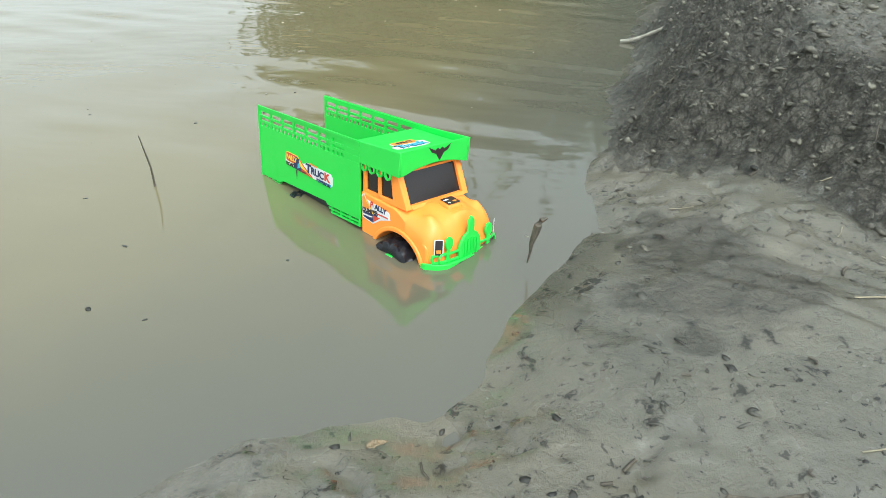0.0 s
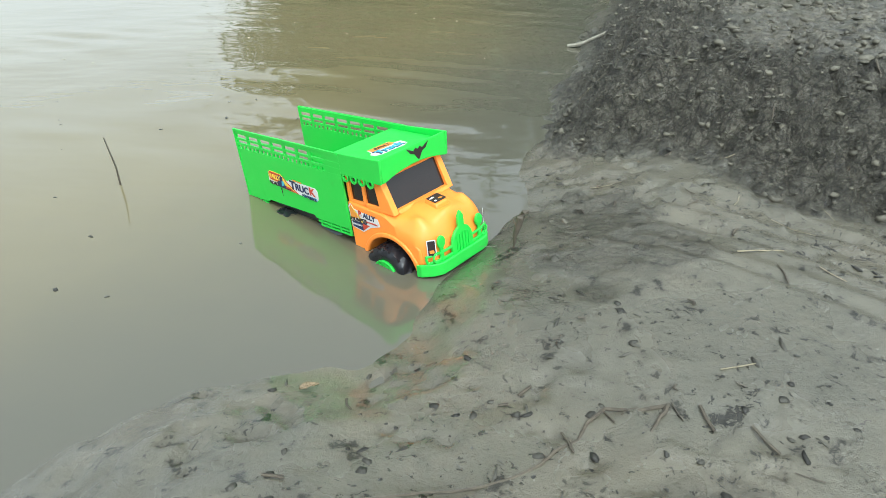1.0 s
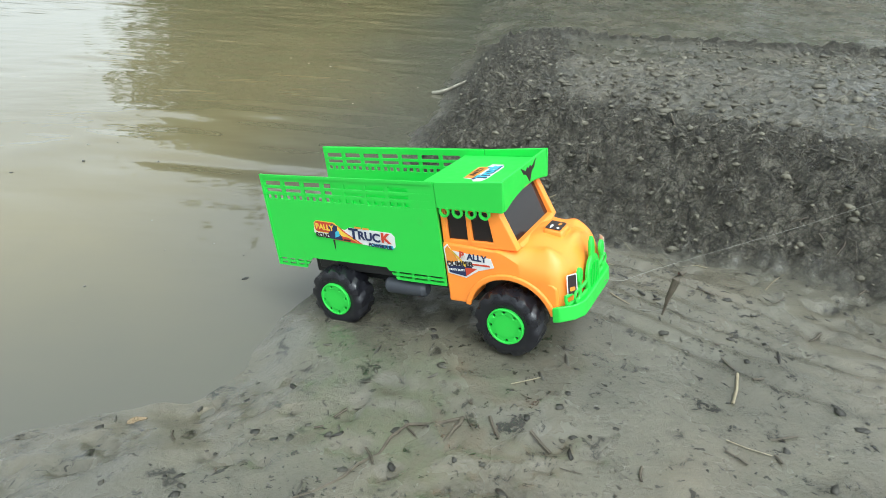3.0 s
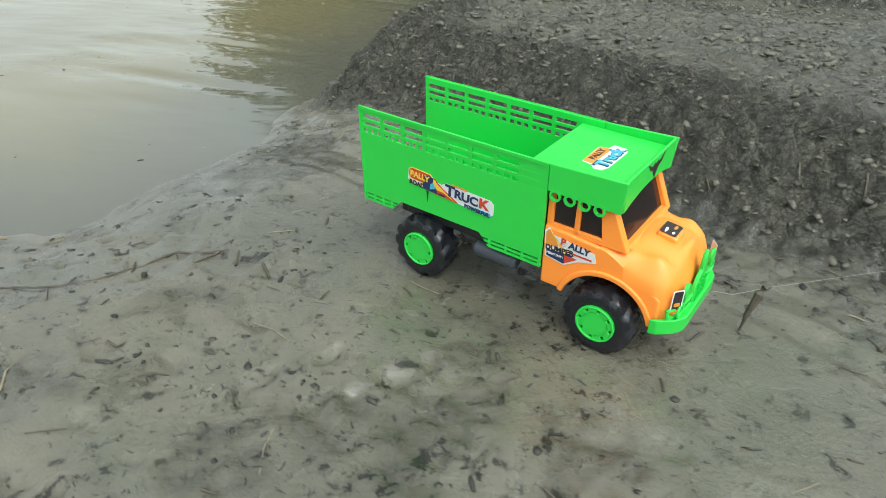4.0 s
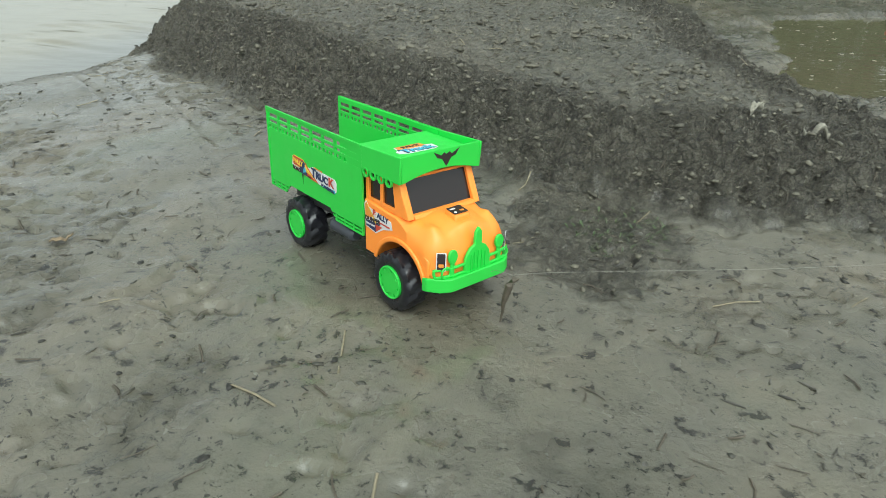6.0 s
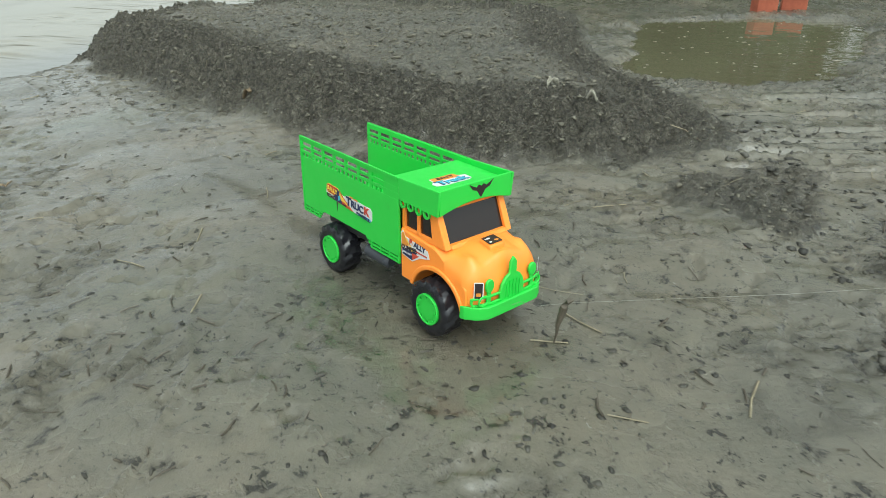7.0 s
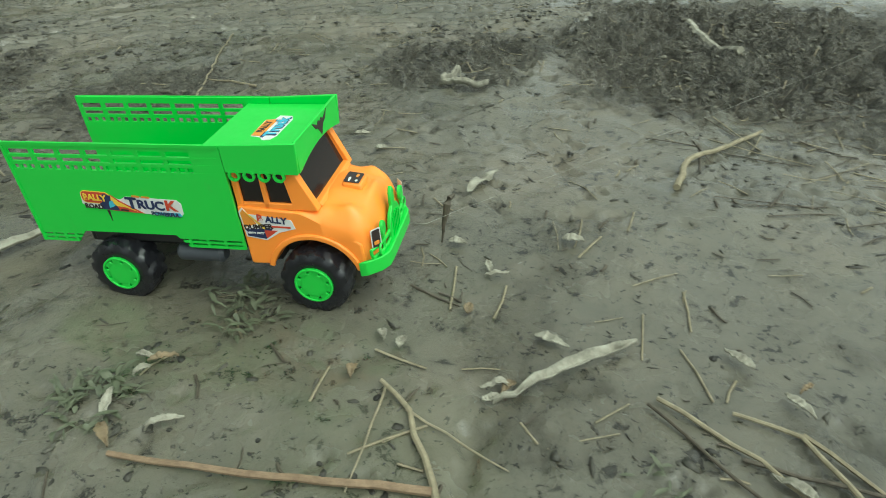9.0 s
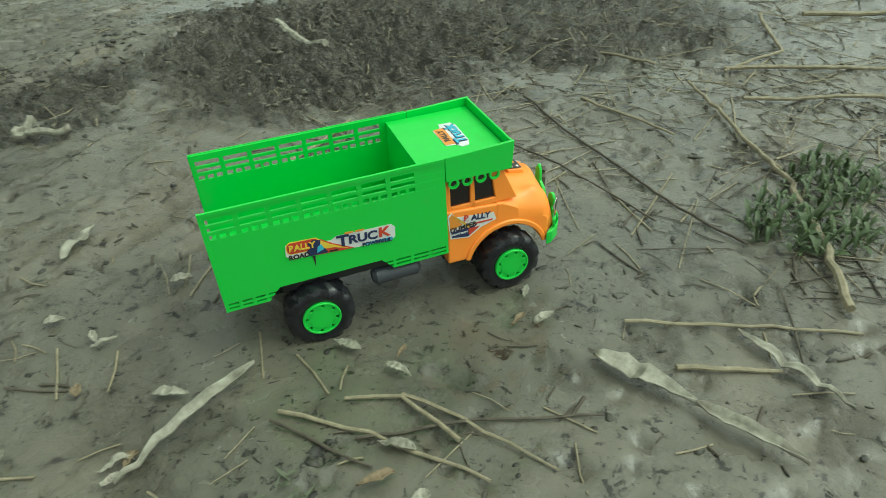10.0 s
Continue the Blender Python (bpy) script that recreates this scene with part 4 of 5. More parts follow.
# ---- litter on the mud ----
def crooked(points, r0, r1, lift=0.0, seed=0, every=0.02, wander=0.002):
    """Points along a line on the ground, with small bends, and radii from r0 to r1."""
    rnd = random.Random(seed)
    flat = []
    for (ax, ay), (bx, by) in zip(points, points[1:]):
        n = max(2, int(math.hypot(bx - ax, by - ay) / every))
        flat += [(ax + (bx - ax) * k / n, ay + (by - ay) * k / n) for k in range(n)]
    flat.append(points[-1])
    out = [(x + rnd.uniform(-wander, wander) * (0 < i < len(flat) - 1), y + rnd.uniform(-wander, wander) * (0 < i < len(flat) - 1)) for i, (x, y) in enumerate(flat)]
    z = height(np.array([p[0] for p in out]), np.array([p[1] for p in out]))
    z = np.convolve(np.pad(z, 2, mode="edge"), np.ones(5) / 5, "valid")
    radii = [r0 + (r1 - r0) * i / (len(out) - 1) for i in range(len(out))]
    return [(x, y, float(h) + 0.55 * r + lift) for (x, y), h, r in zip(out, z, radii)], radii


def stick(name, label, points, r0, r1, mat, seed=0, lift=0.0, wander=0.002, twigs=(), category="stick"):
    bm = bmesh.new()
    pts, radii = crooked(points, r0, r1, lift, seed, wander=wander)
    tube(bm, pts, radii, 7)
    for line, r in twigs:
        p2, rr = crooked(line, r, r * 0.5, lift, seed + 5)
        tube(bm, p2, rr, 5)
    return tagged(part(name, bm, mat), label, category)


def leaf(label, a, b, width, mat, seed=0, curl=0.012, name="dry_leaf"):
    """A curled dry blade lying from a to b."""
    rnd = random.Random(seed)
    bm = bmesh.new()
    (ax, ay), (bx, by) = a, b
    L = math.hypot(bx - ax, by - ay)
    ux, uy = (bx - ax) / L, (by - ay) / L
    n, rows = 14, []
    for k in range(n + 1):
        t = k / n
        w = width * (math.sin(math.pi * min(1, t ** 0.75 * 0.94 + 0.04)) ** 0.9) * (1 + rnd.uniform(-0.10, 0.10))
        cx, cy = ax + ux * L * t + rnd.uniform(-1, 1) * 0.0006, ay + uy * L * t + rnd.uniform(-1, 1) * 0.0006
        z = ground_at(cx, cy) + 0.004 + curl * math.sin(math.pi * t) * 0.35 + rnd.uniform(0, 0.002)
        rows.append([bm.verts.new((cx - uy * w * q, cy + ux * w * q, z + curl * abs(q) ** 2 * 0.5 + rnd.uniform(0, 0.0008))) for q in (-1, -0.45, 0, 0.5, 1)])
    for r, s in zip(rows, rows[1:]):
        for k in range(4):
            bm.faces.new((r[k], r[k + 1], s[k + 1], s[k]))
    ob = tagged(part(name, bm, mat), label, "leaf")
    thick = ob.modifiers.new("thickness", "SOLIDIFY")
    thick.thickness, thick.offset = 0.0009, -1.0
    return ob


stick("dark_root", "long thin dark root lying along the wet shore mud", [(-0.208, -0.082), (-0.136, -0.069), (-0.098, -0.060), (-0.056, -0.040), (-0.029, -0.012), (-0.005, 0.022), (0.023, 0.021), (0.048, 0.026)], 0.0009, 0.0017, DARKWOOD, 1, wander=0.002,
      twigs=[([(0.046, 0.026), (0.040, 0.012), (0.027, -0.006)], 0.0022)], category="root")
stick("pale_stick", "short bleached stick at the edge of the bank", [(0.07, 1.35), (0.18, 1.33)], 0.005, 0.004, DRYLEAF, 2, 0.004)
stick("pale_stick", "bleached white stick lying on dark clods", [(3.579, -0.764), (3.481, -1.012)], 0.011, 0.008, DRYLEAF, 3, 0.006)
stick("bent_stick", "pale bent dry stick with a stout end", [(3.192, -1.317), (3.013, -1.341), (2.933, -1.403)], 0.0028, 0.0048, STRAW, 4, 0.004)
stick("dry_stalk", "pale dry stalk with a forked end", [(2.455, -1.548), (2.462, -1.592), (2.442, -1.684)], 0.0020, 0.0032, STRAW, 5, 0.004, 0.002, twigs=[([(2.461, -1.588), (2.505, -1.678)], 0.0014), ([(2.457, -1.555), (2.388, -1.639)], 0.0013)])
stick("brown_stick", "smooth reddish brown stick on the mud", [(2.236, -1.520), (2.328, -1.589), (2.445, -1.668)], 0.0024, 0.0036, BROWNWOOD, 6, 0.004, 0.002)
stick("dark_twig", "dark wet twig lying on the mud", [(2.642, -1.676), (2.647, -1.786)], 0.0018, 0.0013, DARKWOOD, 7, 0.003)
stick("dark_twig", "long dark twig lying on the mud", [(2.664, -1.754), (2.736, -1.828), (2.800, -1.923)], 0.0018, 0.0013, DARKWOOD, 8, 0.003)
stick("dark_twig", "short dark twig on the mud", [(2.540, -1.424), (2.571, -1.477)], 0.0018, 0.0010, DARKWOOD, 9)
stick("dry_stalk", "long pale dry stalk lying across weeds", [(3.619, -1.768), (3.314, -1.992), (3.047, -2.087)], 0.0026, 0.0050, STRAW, 10, 0.008, 0.003, twigs=[([(3.328, -1.985), (3.413, -1.927)], 0.002), ([(3.376, -1.961), (3.460, -2.003)], 0.0018)])
stick("dry_stalk", "thin pale stalk on the wet mud", [(2.653, -1.675), (2.675, -1.763), (2.686, -1.873)], 0.0022, 0.0016, STRAW, 11, 0.003)
stick("dry_stalk", "forked pale stalk on the wet mud", [(2.696, -1.716), (2.727, -1.758), (2.709, -1.830)], 0.0018, 0.0024, STRAW, 12, 0.003, twigs=[([(2.727, -1.758), (2.732, -1.818), (2.724, -1.914)], 0.0022)])
stick("straw_stem", "flattened straw stem on the mud", [(2.928, -1.896), (2.996, -2.025), (3.027, -2.103)], 0.0022, 0.0016, STRAW, 13, 0.003)
stick("straw_stem", "flattened straw stem on the mud", [(2.889, -1.960), (2.942, -2.045)], 0.0030, 0.0022, STRAW, 14, 0.003)
stick("dark_twig", "thin dark twig crossing the mud", [(3.436, -1.523), (3.293, -1.717), (3.187, -1.877), (3.136, -1.972)], 0.0022, 0.0018, DARKWOOD, 15, 0.003)
stick("dark_twig", "long thin dark twig crossing the mud", [(3.281, -1.467), (3.229, -1.673), (3.136, -1.862)], 0.0016, 0.0013, DARKWOOD, 16, 0.003)
stick("dry_stalk", "long dry reed stalk on the ground", [(3.588, -1.871), (3.683, -2.023), (3.824, -2.252)], 0.0035, 0.0030, STRAW, 17, 0.006)
stick("dry_stalk", "long dry reed stalk on the ground", [(3.723, -1.809), (3.843, -2.019), (3.941, -2.221)], 0.0040, 0.0034, STRAW, 18, 0.006)
stick("dry_stalk", "grey dry branch on the ground", [(4.114, -1.794), (3.871, -1.886), (3.713, -1.810)], 0.0045, 0.0025, STRAW, 19, 0.006)
stick("dry_stalk", "dry reed stalk on the ground", [(4.191, -1.877), (4.310, -2.077), (4.412, -2.319)], 0.006, 0.005, STRAW, 20, 0.006)
stick("dry_stalk", "pale straw stalk on the ground", [(3.475, -1.620), (3.402, -1.808)], 0.0026, 0.0020, STRAW, 21, 0.004)
stick("dry_stalk", "pale straw stalk on the ground", [(3.755, -1.495), (3.712, -1.679)], 0.0030, 0.0026, STRAW, 22, 0.004)
stick("thin_reed", "thin dark reed standing in the water", [(-0.70, 0.53), (-0.69, 0.515)], 0.001, 0.001, DARKWOOD, 23)
leaf("pale curled dry leaf on the mud", (2.686, -1.611), (2.529, -1.614), 0.0066, DRYLEAF, 1)
leaf("long bleached blade of dry leaf on the mud", (2.863, -1.887), (2.852, -1.988), 0.0125, DRYLEAF, 2)
leaf("long bleached blade of dry leaf on the mud", (2.852, -1.988), (2.834, -2.082), 0.0085, DRYLEAF, 3)
leaf("folded pale dry leaf on the mud", (2.846, -0.886), (2.912, -0.951), 0.009, DRYLEAF, 4, 0.02)
leaf("folded pale dry leaf on the mud", (2.849, -0.888), (2.903, -0.865), 0.007, DRYLEAF, 5, 0.03)
leaf("pale dry leaf pressed in the mud", (2.691, -1.275), (2.760, -1.239), 0.008, DRYLEAF, 6, 0.004)
leaf("large pale dry leaf lying on the mud", (2.108, -1.180), (2.222, -1.127), 0.009, DRYLEAF, 7, 0.012)
leaf("small pale leaf fragment on the mud", (2.609, -1.556), (2.626, -1.589), 0.006, DRYLEAF, 8, 0.004)
leaf("small pale leaf on the bank", (1.76, -0.045), (1.80, -0.05), 0.012, DRYLEAF, 9, 0.02)
leaf("white fibre scrap on the bank", (1.690, 0.02), (1.715, 0.05), 0.007, DRYLEAF, 10, 0.02)
leaf("small pale leaf fragment on the mud", (2.610, -1.377), (2.626, -1.391), 0.007, DRYLEAF, 12, 0.004)
leaf("long bleached blade of dry leaf on the mud", (2.972, -1.997), (2.922, -2.107), 0.006, DRYLEAF, 13, 0.006)
leaf("pale leaf fragment on the mud", (2.726, -1.437), (2.743, -1.456), 0.008, DRYLEAF, 14, 0.006)
leaf("rust brown leaf on the bank", (0.93, 0.06), (0.96, 0.05), 0.010, BROWNLEAF, 15, 0.006)
for n, (cx, cy) in enumerate(((2.258, -1.485), (2.294, -1.436), (2.459, -1.491), (2.679, -1.813), (2.750, -1.706), (2.550, -1.604), (2.880, -1.815), (2.599, -1.479))):
    for k in range(3):
        r = random.Random(100 + 7 * n + k)
        ax, ay, a = cx + r.uniform(-0.035, 0.035), cy + r.uniform(-0.035, 0.035), r.uniform(0, math.tau)
        L = r.uniform(0.014, 0.034)
        leaf("small curled dead leaf on the wet mud", (ax, ay), (ax + L * math.cos(a), ay + L * math.sin(a)), r.uniform(0.0025, 0.006), DRYLEAF if k else BROWNLEAF, 200 + 7 * n + k, 0.006)
leaf("mud-soaked end of a long dead leaf", (2.118, -1.176), (2.046, -1.228), 0.0085, GREYWEED, 17, 0.006)
leaf("small pale leaf fragment on the mud", (2.622, -1.036), (2.644, -1.050), 0.006, DRYLEAF, 18, 0.006)
leaf("small pale leaf fragment on the mud", (2.634, -1.092), (2.650, -1.106), 0.007, DRYLEAF, 19, 0.004)
leaf("small dead leaf on the mud", (0.705, -0.520), (0.730, -0.500), 0.005, BROWNLEAF, 20, 0.004)
stick("dry_stalk", "pale thin stalk standing out of the mud", [(2.545, -0.715), (2.478, -0.610)], 0.0024, 0.0016, STRAW, 31, 0.003)
stick("dry_stalk", "long thin grey stalk on rutted mud", [(2.425, -0.735), (2.500, -0.520), (2.600, -0.275)], 0.0020, 0.0012, STRAW, 32, 0.003)
stick("pale_stick", "short pale twig with a knobbed end", [(2.309, -1.199), (2.326, -1.212), (2.343, -1.230)], 0.0028, 0.0036, DRYLEAF, 33, 0.002, 0.002)
stick("dark_twig", "thin bent dark twig on the mud", [(1.812, -1.118), (1.798, -1.160), (1.783, -1.207), (1.790, -1.262), (1.812, -1.285)], 0.0016, 0.0010, DARKWOOD, 34, 0.001, 0.002)
stick("dark_twig", "short dark twig on the mud", [(2.462, -1.270), (2.466, -1.330)], 0.0022, 0.0030, DARKWOOD, 35, 0.002, 0.001)
stick("dark_twig", "thin dark twig on the mud", [(1.985, -1.170), (2.040, -1.160)], 0.0012, 0.0010, DARKWOOD, 36, 0.001, 0.001)
leaf("dark floating leaf on the pond", (-0.265, 0.055), (-0.25, 0.065), 0.004, BROWNLEAF, 16, 0.004)


def standing_reed():
    bm = bmesh.new()
    tube(bm, [(0.0, 0.0, -0.05), (0.004, -0.002, 0.03), (-0.006, 0.004, 0.075)], [0.0018, 0.0014, 0.0008], 6)
    return tagged(part("reed_stem", bm, DARKWOOD, m=Matrix.Translation((-0.672, 0.492, WATER_Z))), "thin dark reed stem standing in the pond", "reed")


standing_reed()


def weed_tuft(cx, cy, radius, count, seed, label, tall=0.04, big=1.0, mat=GRASS):
    rnd = random.Random(seed)
    bm = bmesh.new()
    for k in range(count):
        a, r = rnd.uniform(0, math.tau), radius * math.sqrt(rnd.random())
        x, y = cx + r * math.cos(a), cy + r * math.sin(a)
        z = ground_at(x, y)
        L, w, d, up = big * rnd.uniform(0.015, 0.05), big * rnd.uniform(0.0015, 0.006), rnd.uniform(0, math.tau), rnd.uniform(0.1, 1.0) * tall
        rows = []
        for q in range(5):
            t = q / 4
            hw = w * math.sin(math.pi * (0.1 + 0.88 * t))
            px, py, pz = x + L * t * math.cos(d), y + L * t * math.sin(d), z + up * math.sin(math.pi * 0.7 * t) * 0.7 + 0.002
            rows.append([bm.verts.new((px - hw * math.sin(d), py + hw * math.cos(d), pz)), bm.verts.new((px, py, pz - hw * 0.3)), bm.verts.new((px + hw * math.sin(d), py - hw * math.cos(d), pz))])
        for r1, r2 in zip(rows, rows[1:]):
            bm.faces.new((r1[0], r1[1], r2[1], r2[0]))
            bm.faces.new((r1[1], r1[2], r2[2], r2[1]))
    return tagged(part("weed_tuft", bm, mat), label, "weed", kind="stuff")


weed_tuft(3.211, -2.026, 0.075, 230, 1, "low green weeds with small leaves among straw", 0.045, 0.62)
weed_tuft(3.353, -2.043, 0.065, 170, 2, "low green weeds with small leaves among straw", 0.045, 0.62)
weed_tuft(2.373, -1.400, 0.035, 60, 3, "small flattened green weed on the mud", 0.012, 0.45, GREYWEED)
weed_tuft(2.592, -1.740, 0.03, 12, 4, "small green leaf cluster on the mud", 0.010, 0.45, GREYWEED)
weed_tuft(2.225, -1.452, 0.04, 50, 5, "small flattened green weed on the mud", 0.012, 0.45, GREYWEED)
weed_tuft(2.0, -1.23, 0.02, 10, 6, "small flattened green weed on the mud", 0.010, 0.45, GREYWEED)

weed_tuft(2.376, -1.352, 0.030, 40, 7, "small flattened green weed on the mud", 0.014, 0.5, GREYWEED)
weed_tuft(2.225, -1.445, 0.030, 40, 8, "small flattened green weed on the mud", 0.012, 0.5, GREYWEED)
weed_tuft(1.475, -0.300, 0.075, 160, 9, "fine green sprouts at the foot of the bank", 0.010, 0.25)

# ---- red bricks behind the puddle ----
for x, y, turn in ((2.62, 1.90, 24), (2.77, 1.98, -8)):
    bm = bmesh.new()
    box(bm, -0.055, 0.055, -0.026, 0.026, -0.01, 0.062)
    ob = part("red_brick", bm, REDWOOD, bevel=0.004, m=pose(x, y, ground_at(x, y), 2, -2, turn))
    tagged(ob, "worn red clay brick lying behind the puddle", "brick", "red bricks")


# ---- crumbs, clods and straw, too many to count ----
ICO = bmesh.new()
bmesh.ops.create_icosphere(ICO, subdivisions=1, radius=1.0)
ICO.verts.ensure_lookup_table()
ICO_V = np.array([v.co[:] for v in ICO.verts])
ICO_F = np.array([[v.index for v in f.verts] for f in ICO.faces])
ICO.free()


def scatter_lumps(name, label, x, y, size, flatness, mat, seed, sink=0.25, level=None, longer=1.0):
    rs = np.random.RandomState(seed)
    n = len(x)
    z = height(x, y) if level is None else np.full(n, level)
    a = rs.uniform(0, math.tau, n)
    v = ICO_V[None] * (1 + 0.42 * rs.uniform(-1, 1, (n, len(ICO_V), 1)))
    v = v * np.stack([longer * size * rs.uniform(0.7, 1.5, n), size * rs.uniform(0.55, 1.0, n) / longer, size * flatness * rs.uniform(0.6, 1.2, n)], 1)[:, None, :]
    c, s = np.cos(a)[:, None], np.sin(a)[:, None]
    v = np.stack([v[..., 0] * c - v[..., 1] * s, v[..., 0] * s + v[..., 1] * c, v[..., 2]], -1)
    v = v + np.stack([x, y, z + size * flatness * (1 - 2 * sink) * 0.5], 1)[:, None, :]
    f = ICO_F[None] + (np.arange(n) * len(ICO_V))[:, None, None]
    me = raw_mesh(name, v.reshape(-1, 3), f.reshape(-1, 3), True)
    me.materials.append(mat)
    return tagged(new(name, me), label, "clods", kind="stuff")


rs = np.random.RandomState(11)
x, y = rs.uniform(-0.1, 4.2, 200000), rs.uniform(-2.3, 1.6, 200000)
keep = rs.rand(len(x)) < soil(x, y) ** 2 * 0.60
x, y = x[keep], y[keep]
far = step(away(x, y, TRACK), 0.05, 0.12) > 0.5
x, y = x[far], y[far]
scatter_lumps("soil_clods", "dark crumbly clods of soil on the bank", x, y, 0.0016 + 0.0060 * rs.rand(len(x)) ** 5, 0.6, CLOD, 12, 0.45)
x, y = rs.uniform(0.1, 2.1, 14000), rs.uniform(-0.1, 1.95, 14000)
keep = inside(x, y, BANK) & (soil(x, y) < 0.6) & (rs.rand(len(x)) < 0.25 + 0.75 * step(vnoise(x, y, 0.12, 33), -0.1, 0.25))
x, y = x[keep], y[keep]
scatter_lumps("soil_clods", "trodden clods on top of the bank", x, y, 0.0020 + 0.0100 * rs.rand(len(x)) ** 3, 0.42, CLOD, 20)
x, y = rs.uniform(2.0, 4.2, 9000), rs.uniform(-0.9, 0.6, 9000)
keep = rs.rand(len(x)) < step(vnoise(x, y, 0.16, 34) + 0.4 * vnoise(x, y, 0.05, 35), 0.0, 0.4)
x, y = x[keep], y[keep]
scatter_lumps("soil_clods", "trodden clods along the wheel ruts", x, y, 0.0018 + 0.0080 * rs.rand(len(x)) ** 3, 0.40, CRUMB, 21)
x, y = rs.uniform(-0.35, 4.0, 42000), rs.uniform(-2.3, 1.0, 42000)
s = away(x, y, SHORE) * np.where(inside(x, y, POND_EDGE), -1, 1)
clump = vnoise(x, y, 0.14, 31) + 0.5 * vnoise(x, y, 0.05, 32)
keep = (s > 0.02) & (rs.rand(len(x)) < 0.10 + 0.9 * step(clump, 0.05, 0.45))
x, y = x[keep], y[keep]
scatter_lumps("mud_crumbs", "small dark crumbs and trodden bits on wet mud", x, y, 0.0012 + 0.0050 * rs.rand(len(x)) ** 3, 0.26, CRUMB, 13, 0.35)


x, y = rs.uniform(-0.35, 3.9, 16000), rs.uniform(-2.2, 0.9, 16000)
s = away(x, y, SHORE) * np.where(inside(x, y, POND_EDGE), -1, 1)
clump = vnoise(x, y, 0.11, 41) + 0.5 * vnoise(x, y, 0.035, 42)
keep = (s > 0.02) & (rs.rand(len(x)) < 0.12 + 0.88 * step(clump, 0.0, 0.4)) & (away(x, y, TRACK) > 0.05)
x, y = x[keep], y[keep]
scatter_lumps("mud_flakes", "thin dark flakes of mud turned up by feet and wheels", x, y, 0.0014 + 0.0038 * rs.rand(len(x)) ** 2, 0.5, FLAKE, 43, 0.45, longer=1.7)


def straw_litter(name, label, x, y, lo, hi, mat, seed):
    rs = np.random.RandomState(seed)
    n = len(x)
    L, a, r = rs.uniform(lo, hi, n), rs.uniform(0, math.tau, n), rs.uniform(0.0005, 0.0016, n)
    co, fs = [], []
    for e in range(3):
        t = e / 2 - 0.5
        bx, by = x + L * t * np.cos(a) + (e == 1) * rs.uniform(-0.003, 0.003, n), y + L * t * np.sin(a)
        bz = height(bx, by) + r * 0.8 + 0.0006
        for k in range(4):
            w = r * math.cos(math.pi / 2 * k)
            co.append(np.stack([bx - w * np.sin(a), by + w * np.cos(a), bz + r * 0.6 * math.sin(math.pi / 2 * k)], 1))
    co = np.stack(co, 1)
    f = np.array([[e * 4 + k, e * 4 + (k + 1) % 4, e * 4 + 4 + (k + 1) % 4, e * 4 + 4 + k] for e in range(2) for k in range(4)])
    f = f[None] + (np.arange(n) * 12)[:, None, None]
    me = raw_mesh(name, co.reshape(-1, 3), f.reshape(-1, 4), True)
    me.materials.append(mat)
    return tagged(new(name, me), label, "litter", kind="stuff")


x, y = rs.uniform(-0.2, 4.2, 2600), rs.uniform(-2.4, 0.9, 2600)
s = away(x, y, SHORE) * np.where(inside(x, y, POND_EDGE), -1, 1)
keep = (s > 0.05) & (rs.rand(len(x)) < 0.10 + 0.5 * step(x - 0.3 * y, 2.3, 3.2))
straw_litter("straw_litter", "scattered dry straw and stalk bits on mud", x[keep], y[keep], 0.015, 0.07, STRAW, 14)
x, y = rs.uniform(-0.3, 4.0, 7000), rs.uniform(-2.3, 0.9, 7000)
s = away(x, y, SHORE) * np.where(inside(x, y, POND_EDGE), -1, 1)
keep = (s > 0.03) & (rs.rand(len(x)) < 0.35)
straw_litter("twig_litter", "scattered dark twig bits on mud", x[keep], y[keep], 0.005, 0.030, DARKWOOD, 15)


x, y = rs.uniform(3.12, 4.5, 420), rs.uniform(-2.6, -1.3, 420)
straw_litter("straw_litter", "matted dry straw and reed stalks on mud", x, y, 0.04, 0.22, STRAW, 16)
x, y = rs.uniform(3.0, 4.6, 620), rs.uniform(-2.5, -1.2, 620)
straw_litter("twig_litter", "matted dark stalk bits pressed in the mud", x, y, 0.02, 0.13, DARKWOOD, 44)
x, y = rs.uniform(-1.2, 0.2, 220), rs.uniform(-0.1, 2.2, 220)
s = away(x, y, SHORE) * np.where(inside(x, y, POND_EDGE), -1, 1)
x, y = x[s < -0.03], y[s < -0.03]
scatter_lumps("floating_flecks", "small dark flecks floating on the pond", x[::2], y[::2], 0.0012 + 0.003 * rs.rand(len(x[::2])) ** 2, 0.25, CRUMB, 17, 0.3, WATER_Z)
scatter_lumps("floating_flecks", "small pale leaf flecks floating on the pond", x[1::4], y[1::4], 0.0015 + 0.004 * rs.rand(len(x[1::4])) ** 2, 0.15, DRYLEAF, 18, 0.3, WATER_Z)
x, y = rs.uniform(1.95, 2.9, 90), rs.uniform(0.55, 1.7, 90)
scatter_lumps("floating_flecks", "small pale flecks floating on the puddle", x, y, 0.003 + 0.007 * rs.rand(90) ** 2, 0.12, DRYLEAF, 19, 0.3, -0.017)


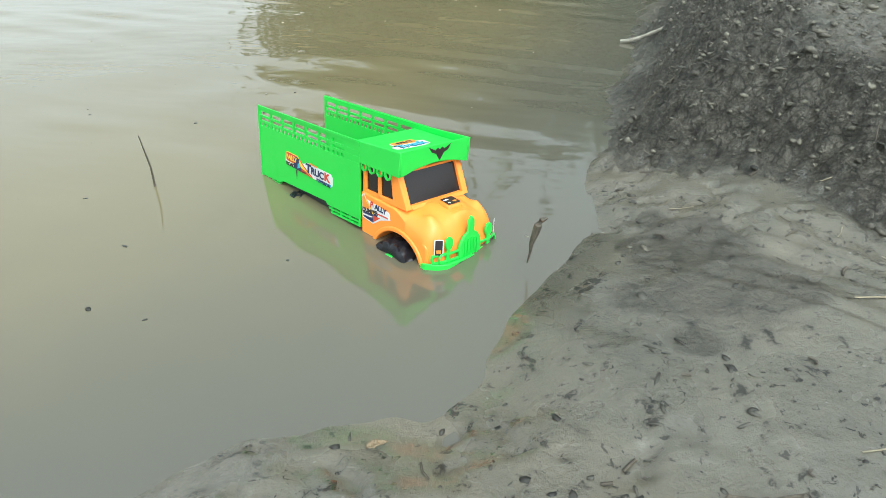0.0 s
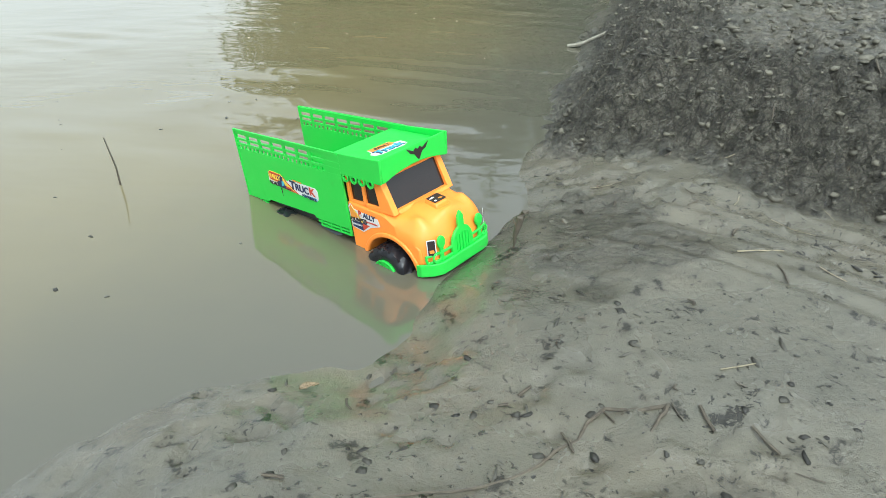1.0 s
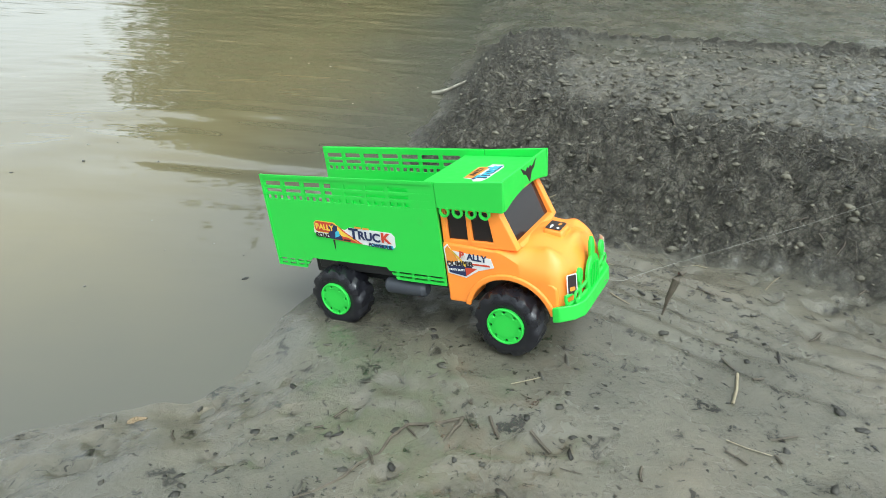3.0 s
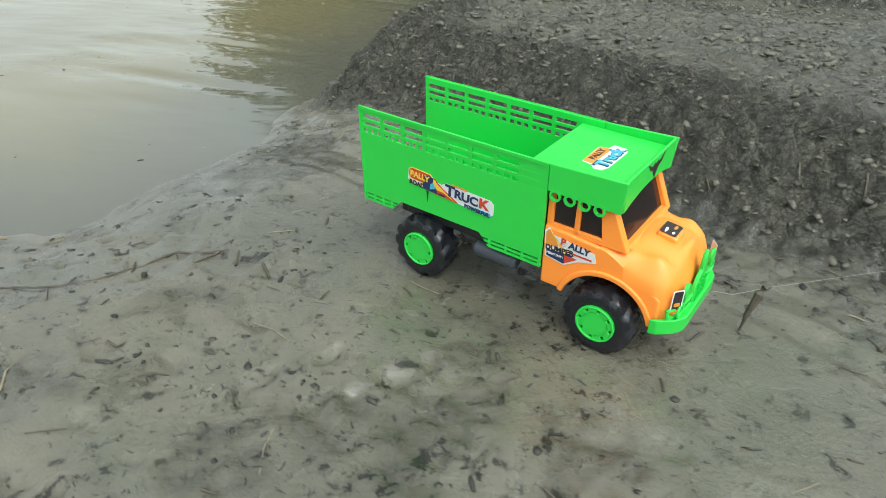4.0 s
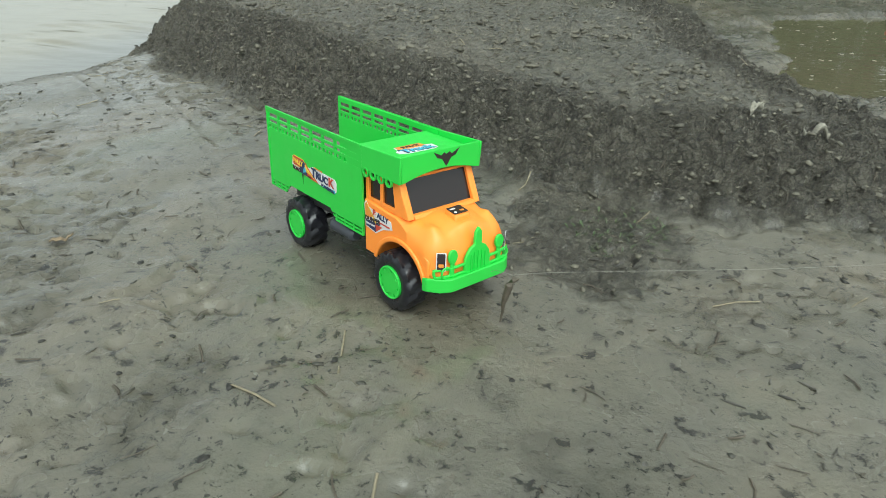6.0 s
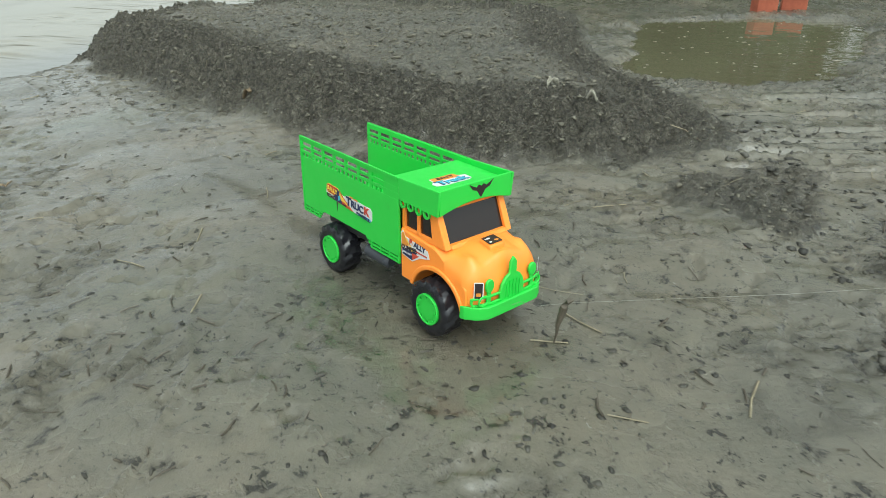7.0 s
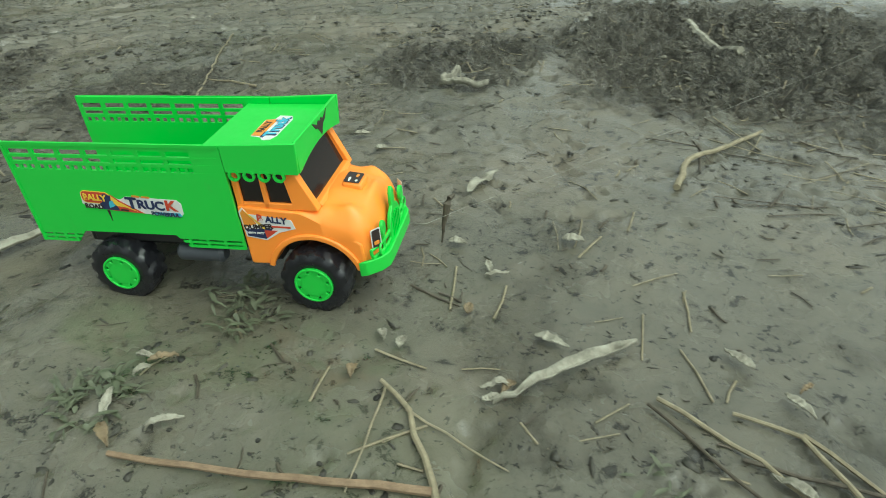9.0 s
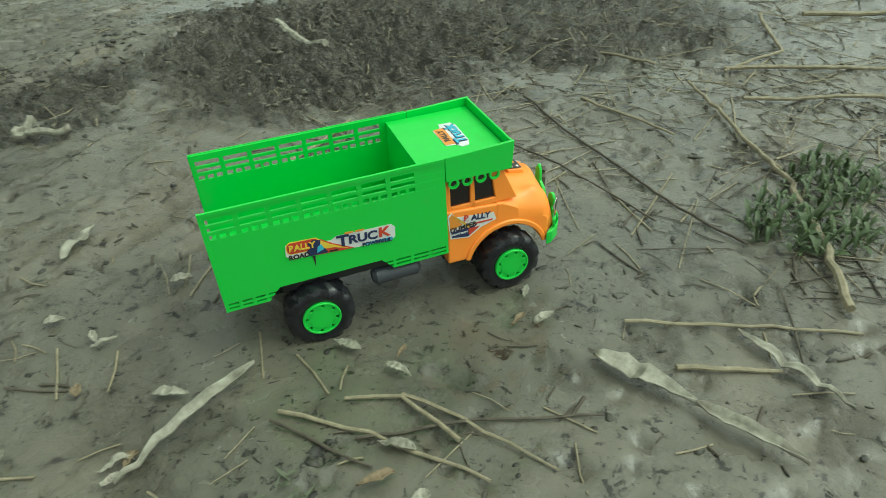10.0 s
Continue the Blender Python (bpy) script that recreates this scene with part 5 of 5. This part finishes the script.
# ---- trees on the far shore ----
def tree(x, y, tall, seed):
    rnd = random.Random(seed)
    rs = np.random.RandomState(seed)
    base = ground_at(x, y)
    t = tagged(new("tree"), "broad leafy green tree on the far shore", "tree", "trees on the far shore")
    t.matrix_basis = Matrix.Translation((x, y, base - 0.1))
    bm = bmesh.new()
    top = Vector((rnd.uniform(-0.4, 0.4), rnd.uniform(-0.4, 0.4), tall * 0.6))
    tube(bm, [(0, 0, 0), top * 0.35 + Vector((0.1, 0, 0)), top * 0.7, top], [tall * 0.035, tall * 0.026, tall * 0.018, tall * 0.008], 9)
    tips = []
    for k in range(9):
        a, h = math.tau * k / 9 + rnd.uniform(-0.3, 0.3), rnd.uniform(0.3, 0.62)
        p = top * (h / 0.62)
        q = p + Vector((math.cos(a), math.sin(a), 0.55)) * tall * rnd.uniform(0.2, 0.34)
        tube(bm, [p, (p + q) / 2 + Vector((0, 0, 0.12)), q], [tall * 0.011, tall * 0.007, tall * 0.003], 6)
        tips.append(q)
    part("trunk", bm, BARK, t)
    tips += [top + Vector((0, 0, tall * 0.15)), top]
    tips += [Vector((rnd.uniform(-0.2, 0.2) * tall, rnd.uniform(-0.2, 0.2) * tall, tall * rnd.uniform(0.12, 0.35))) for _ in range(6)]
    n = 2600
    c = np.array([tips[i][:] for i in rs.randint(0, len(tips), n)])
    c = c + rs.normal(0, 1, (n, 3)) * tall * np.array([0.085, 0.085, 0.075])
    u = rs.normal(0, 1, (n, 3))
    u /= np.linalg.norm(u, axis=1)[:, None]
    w = np.cross(u, rs.normal(0, 1, (n, 3)))
    w /= np.linalg.norm(w, axis=1)[:, None]
    L = tall * rs.uniform(0.014, 0.03, n)[:, None]
    co = np.stack([c - u * L, c + w * L * 0.5, c + u * L, c - w * L * 0.5], 1)
    me = raw_mesh("crown", co.reshape(-1, 3), np.arange(n * 4).reshape(n, 4))
    me.materials.append(FOLIAGE)
    crown = new("crown", me)
    crown.parent = t
    return t


for k, (az, dist, tall) in enumerate(((14.5, 17.5, 7.0), (11.5, 18.5, 8.2), (8.5, 17.2, 8.0), (7, 18.8, 9.0), (2, 17.5, 8.2), (-3, 18.6, 8.8), (-8, 17.6, 7.8), (-14, 18.4, 8.5), (-20, 17.8, 8.0), (9, 21.5, 9.5), (-1, 21.8, 9.8), (13, 21.5, 8.6), (-11, 21.5, 9.4), (-26, 18, 8.4), (-32, 18.6, 8.8), (16, 15.6, 3.4), (12.5, 15.2, 3.2), (9, 15.6, 3.8), (5, 15.2, 3.4), (1, 15.5, 3.6), (-4, 15.3, 3.3), (-9, 15.6, 3.9), (-14, 15.2, 3.5), (-19, 15.5, 3.7), (-24, 15.4, 3.4))):
    tree(-dist * math.sin(radians(az)), dist * math.cos(radians(az)), tall, 40 + k)


# ---- what moves ----
TWIG = [
    (0, (-0.142, 0.342, -0.035), (0, 6)),
    (0.5, (-0.110, 0.322, -0.035), (0, 6)),
    (1, (-0.075, 0.306, -0.035), (0, 6)),
    (1.5, (-0.006, 0.265, 0.004), (0, 6)),
    (2, (0.093, 0.317, 0.004), (0, 6)),
    (2.5, (0.161, 0.310, 0.004), (0, 6)),
    (3, (0.285, 0.183, 0.004), (0, 6)),
    (3.2, (0.337, 0.132, 0.004), (0, 6)),
    (4.5, (0.803, -0.168, 0.004), (0, 6)),
    (5, (0.979, -0.286, 0.004), (0, 6)),
    (5.5, (1.169, -0.431, 0.004), (0, 6)),
    (6, (1.341, -0.569, 0.004), (0, 6)),
    (6.2, (1.439, -0.609, 0.004), (0, 6)),
    (7.3, (1.856, -0.929, 0.004), (0, 6)),
    (7.5, (1.959, -0.976, 0.004), (0, 6)),
    (8, (2.168, -1.104, 0.004), (0, 6)),
    (8.5, (2.362, -1.257, 0.004), (0, 6)),
    (9, (2.6060, -1.3677, 0.004), (0, 6)),
    (9.5, (2.891, -1.539, 0.004), (0, 6)),
    (10, (3.0753, -1.7268, 0.004), (0, 6)),
]
STRING_YAW = [
    22.4, 28.2, 25.1, 22.5, 29.4, 30.6, 21.6, 19.5, 11.6, 8.9, 9.8, 9.9, 8.3, 7.5, 7.2, 8.3, 6.1, 4.5, 2.7, -11.2, -29.2
]


def motions():
    rows = [(t, pose(x, y, z, rx, ry, rz)) for t, (x, y, z), (rx, ry, rz) in TRUCK]
    walk(truck, rows)
    times = [t for t, _ in rows]
    places = np.array([m.translation[:] for _, m in rows])
    run = np.concatenate([[0], np.cumsum(np.linalg.norm(np.diff(places, axis=0), axis=1))])
    for wheel, (wx, wy, wz) in zip(truck_wheels, WHEELS):
        steps = [k / 15 for k in range(151)]
        walk(wheel, [(t, pose(wx, wy, wz, 0, math.degrees(np.interp(t, times, run) / 0.0362) + 40 * wx, 0)) for t in steps])
    walk(pull_string, [(t, Matrix.Translation(m @ Vector((0.279, 0.012, 0.050))) @ pose(0, 0, 0, 0, -3, yaw)) for (t, m), yaw in zip(rows, STRING_YAW)])
    walk(hung_twig, [(t, pose(x, y, z, rx, ry, 0)) for t, (x, y, z), (rx, ry) in TWIG])


motions()
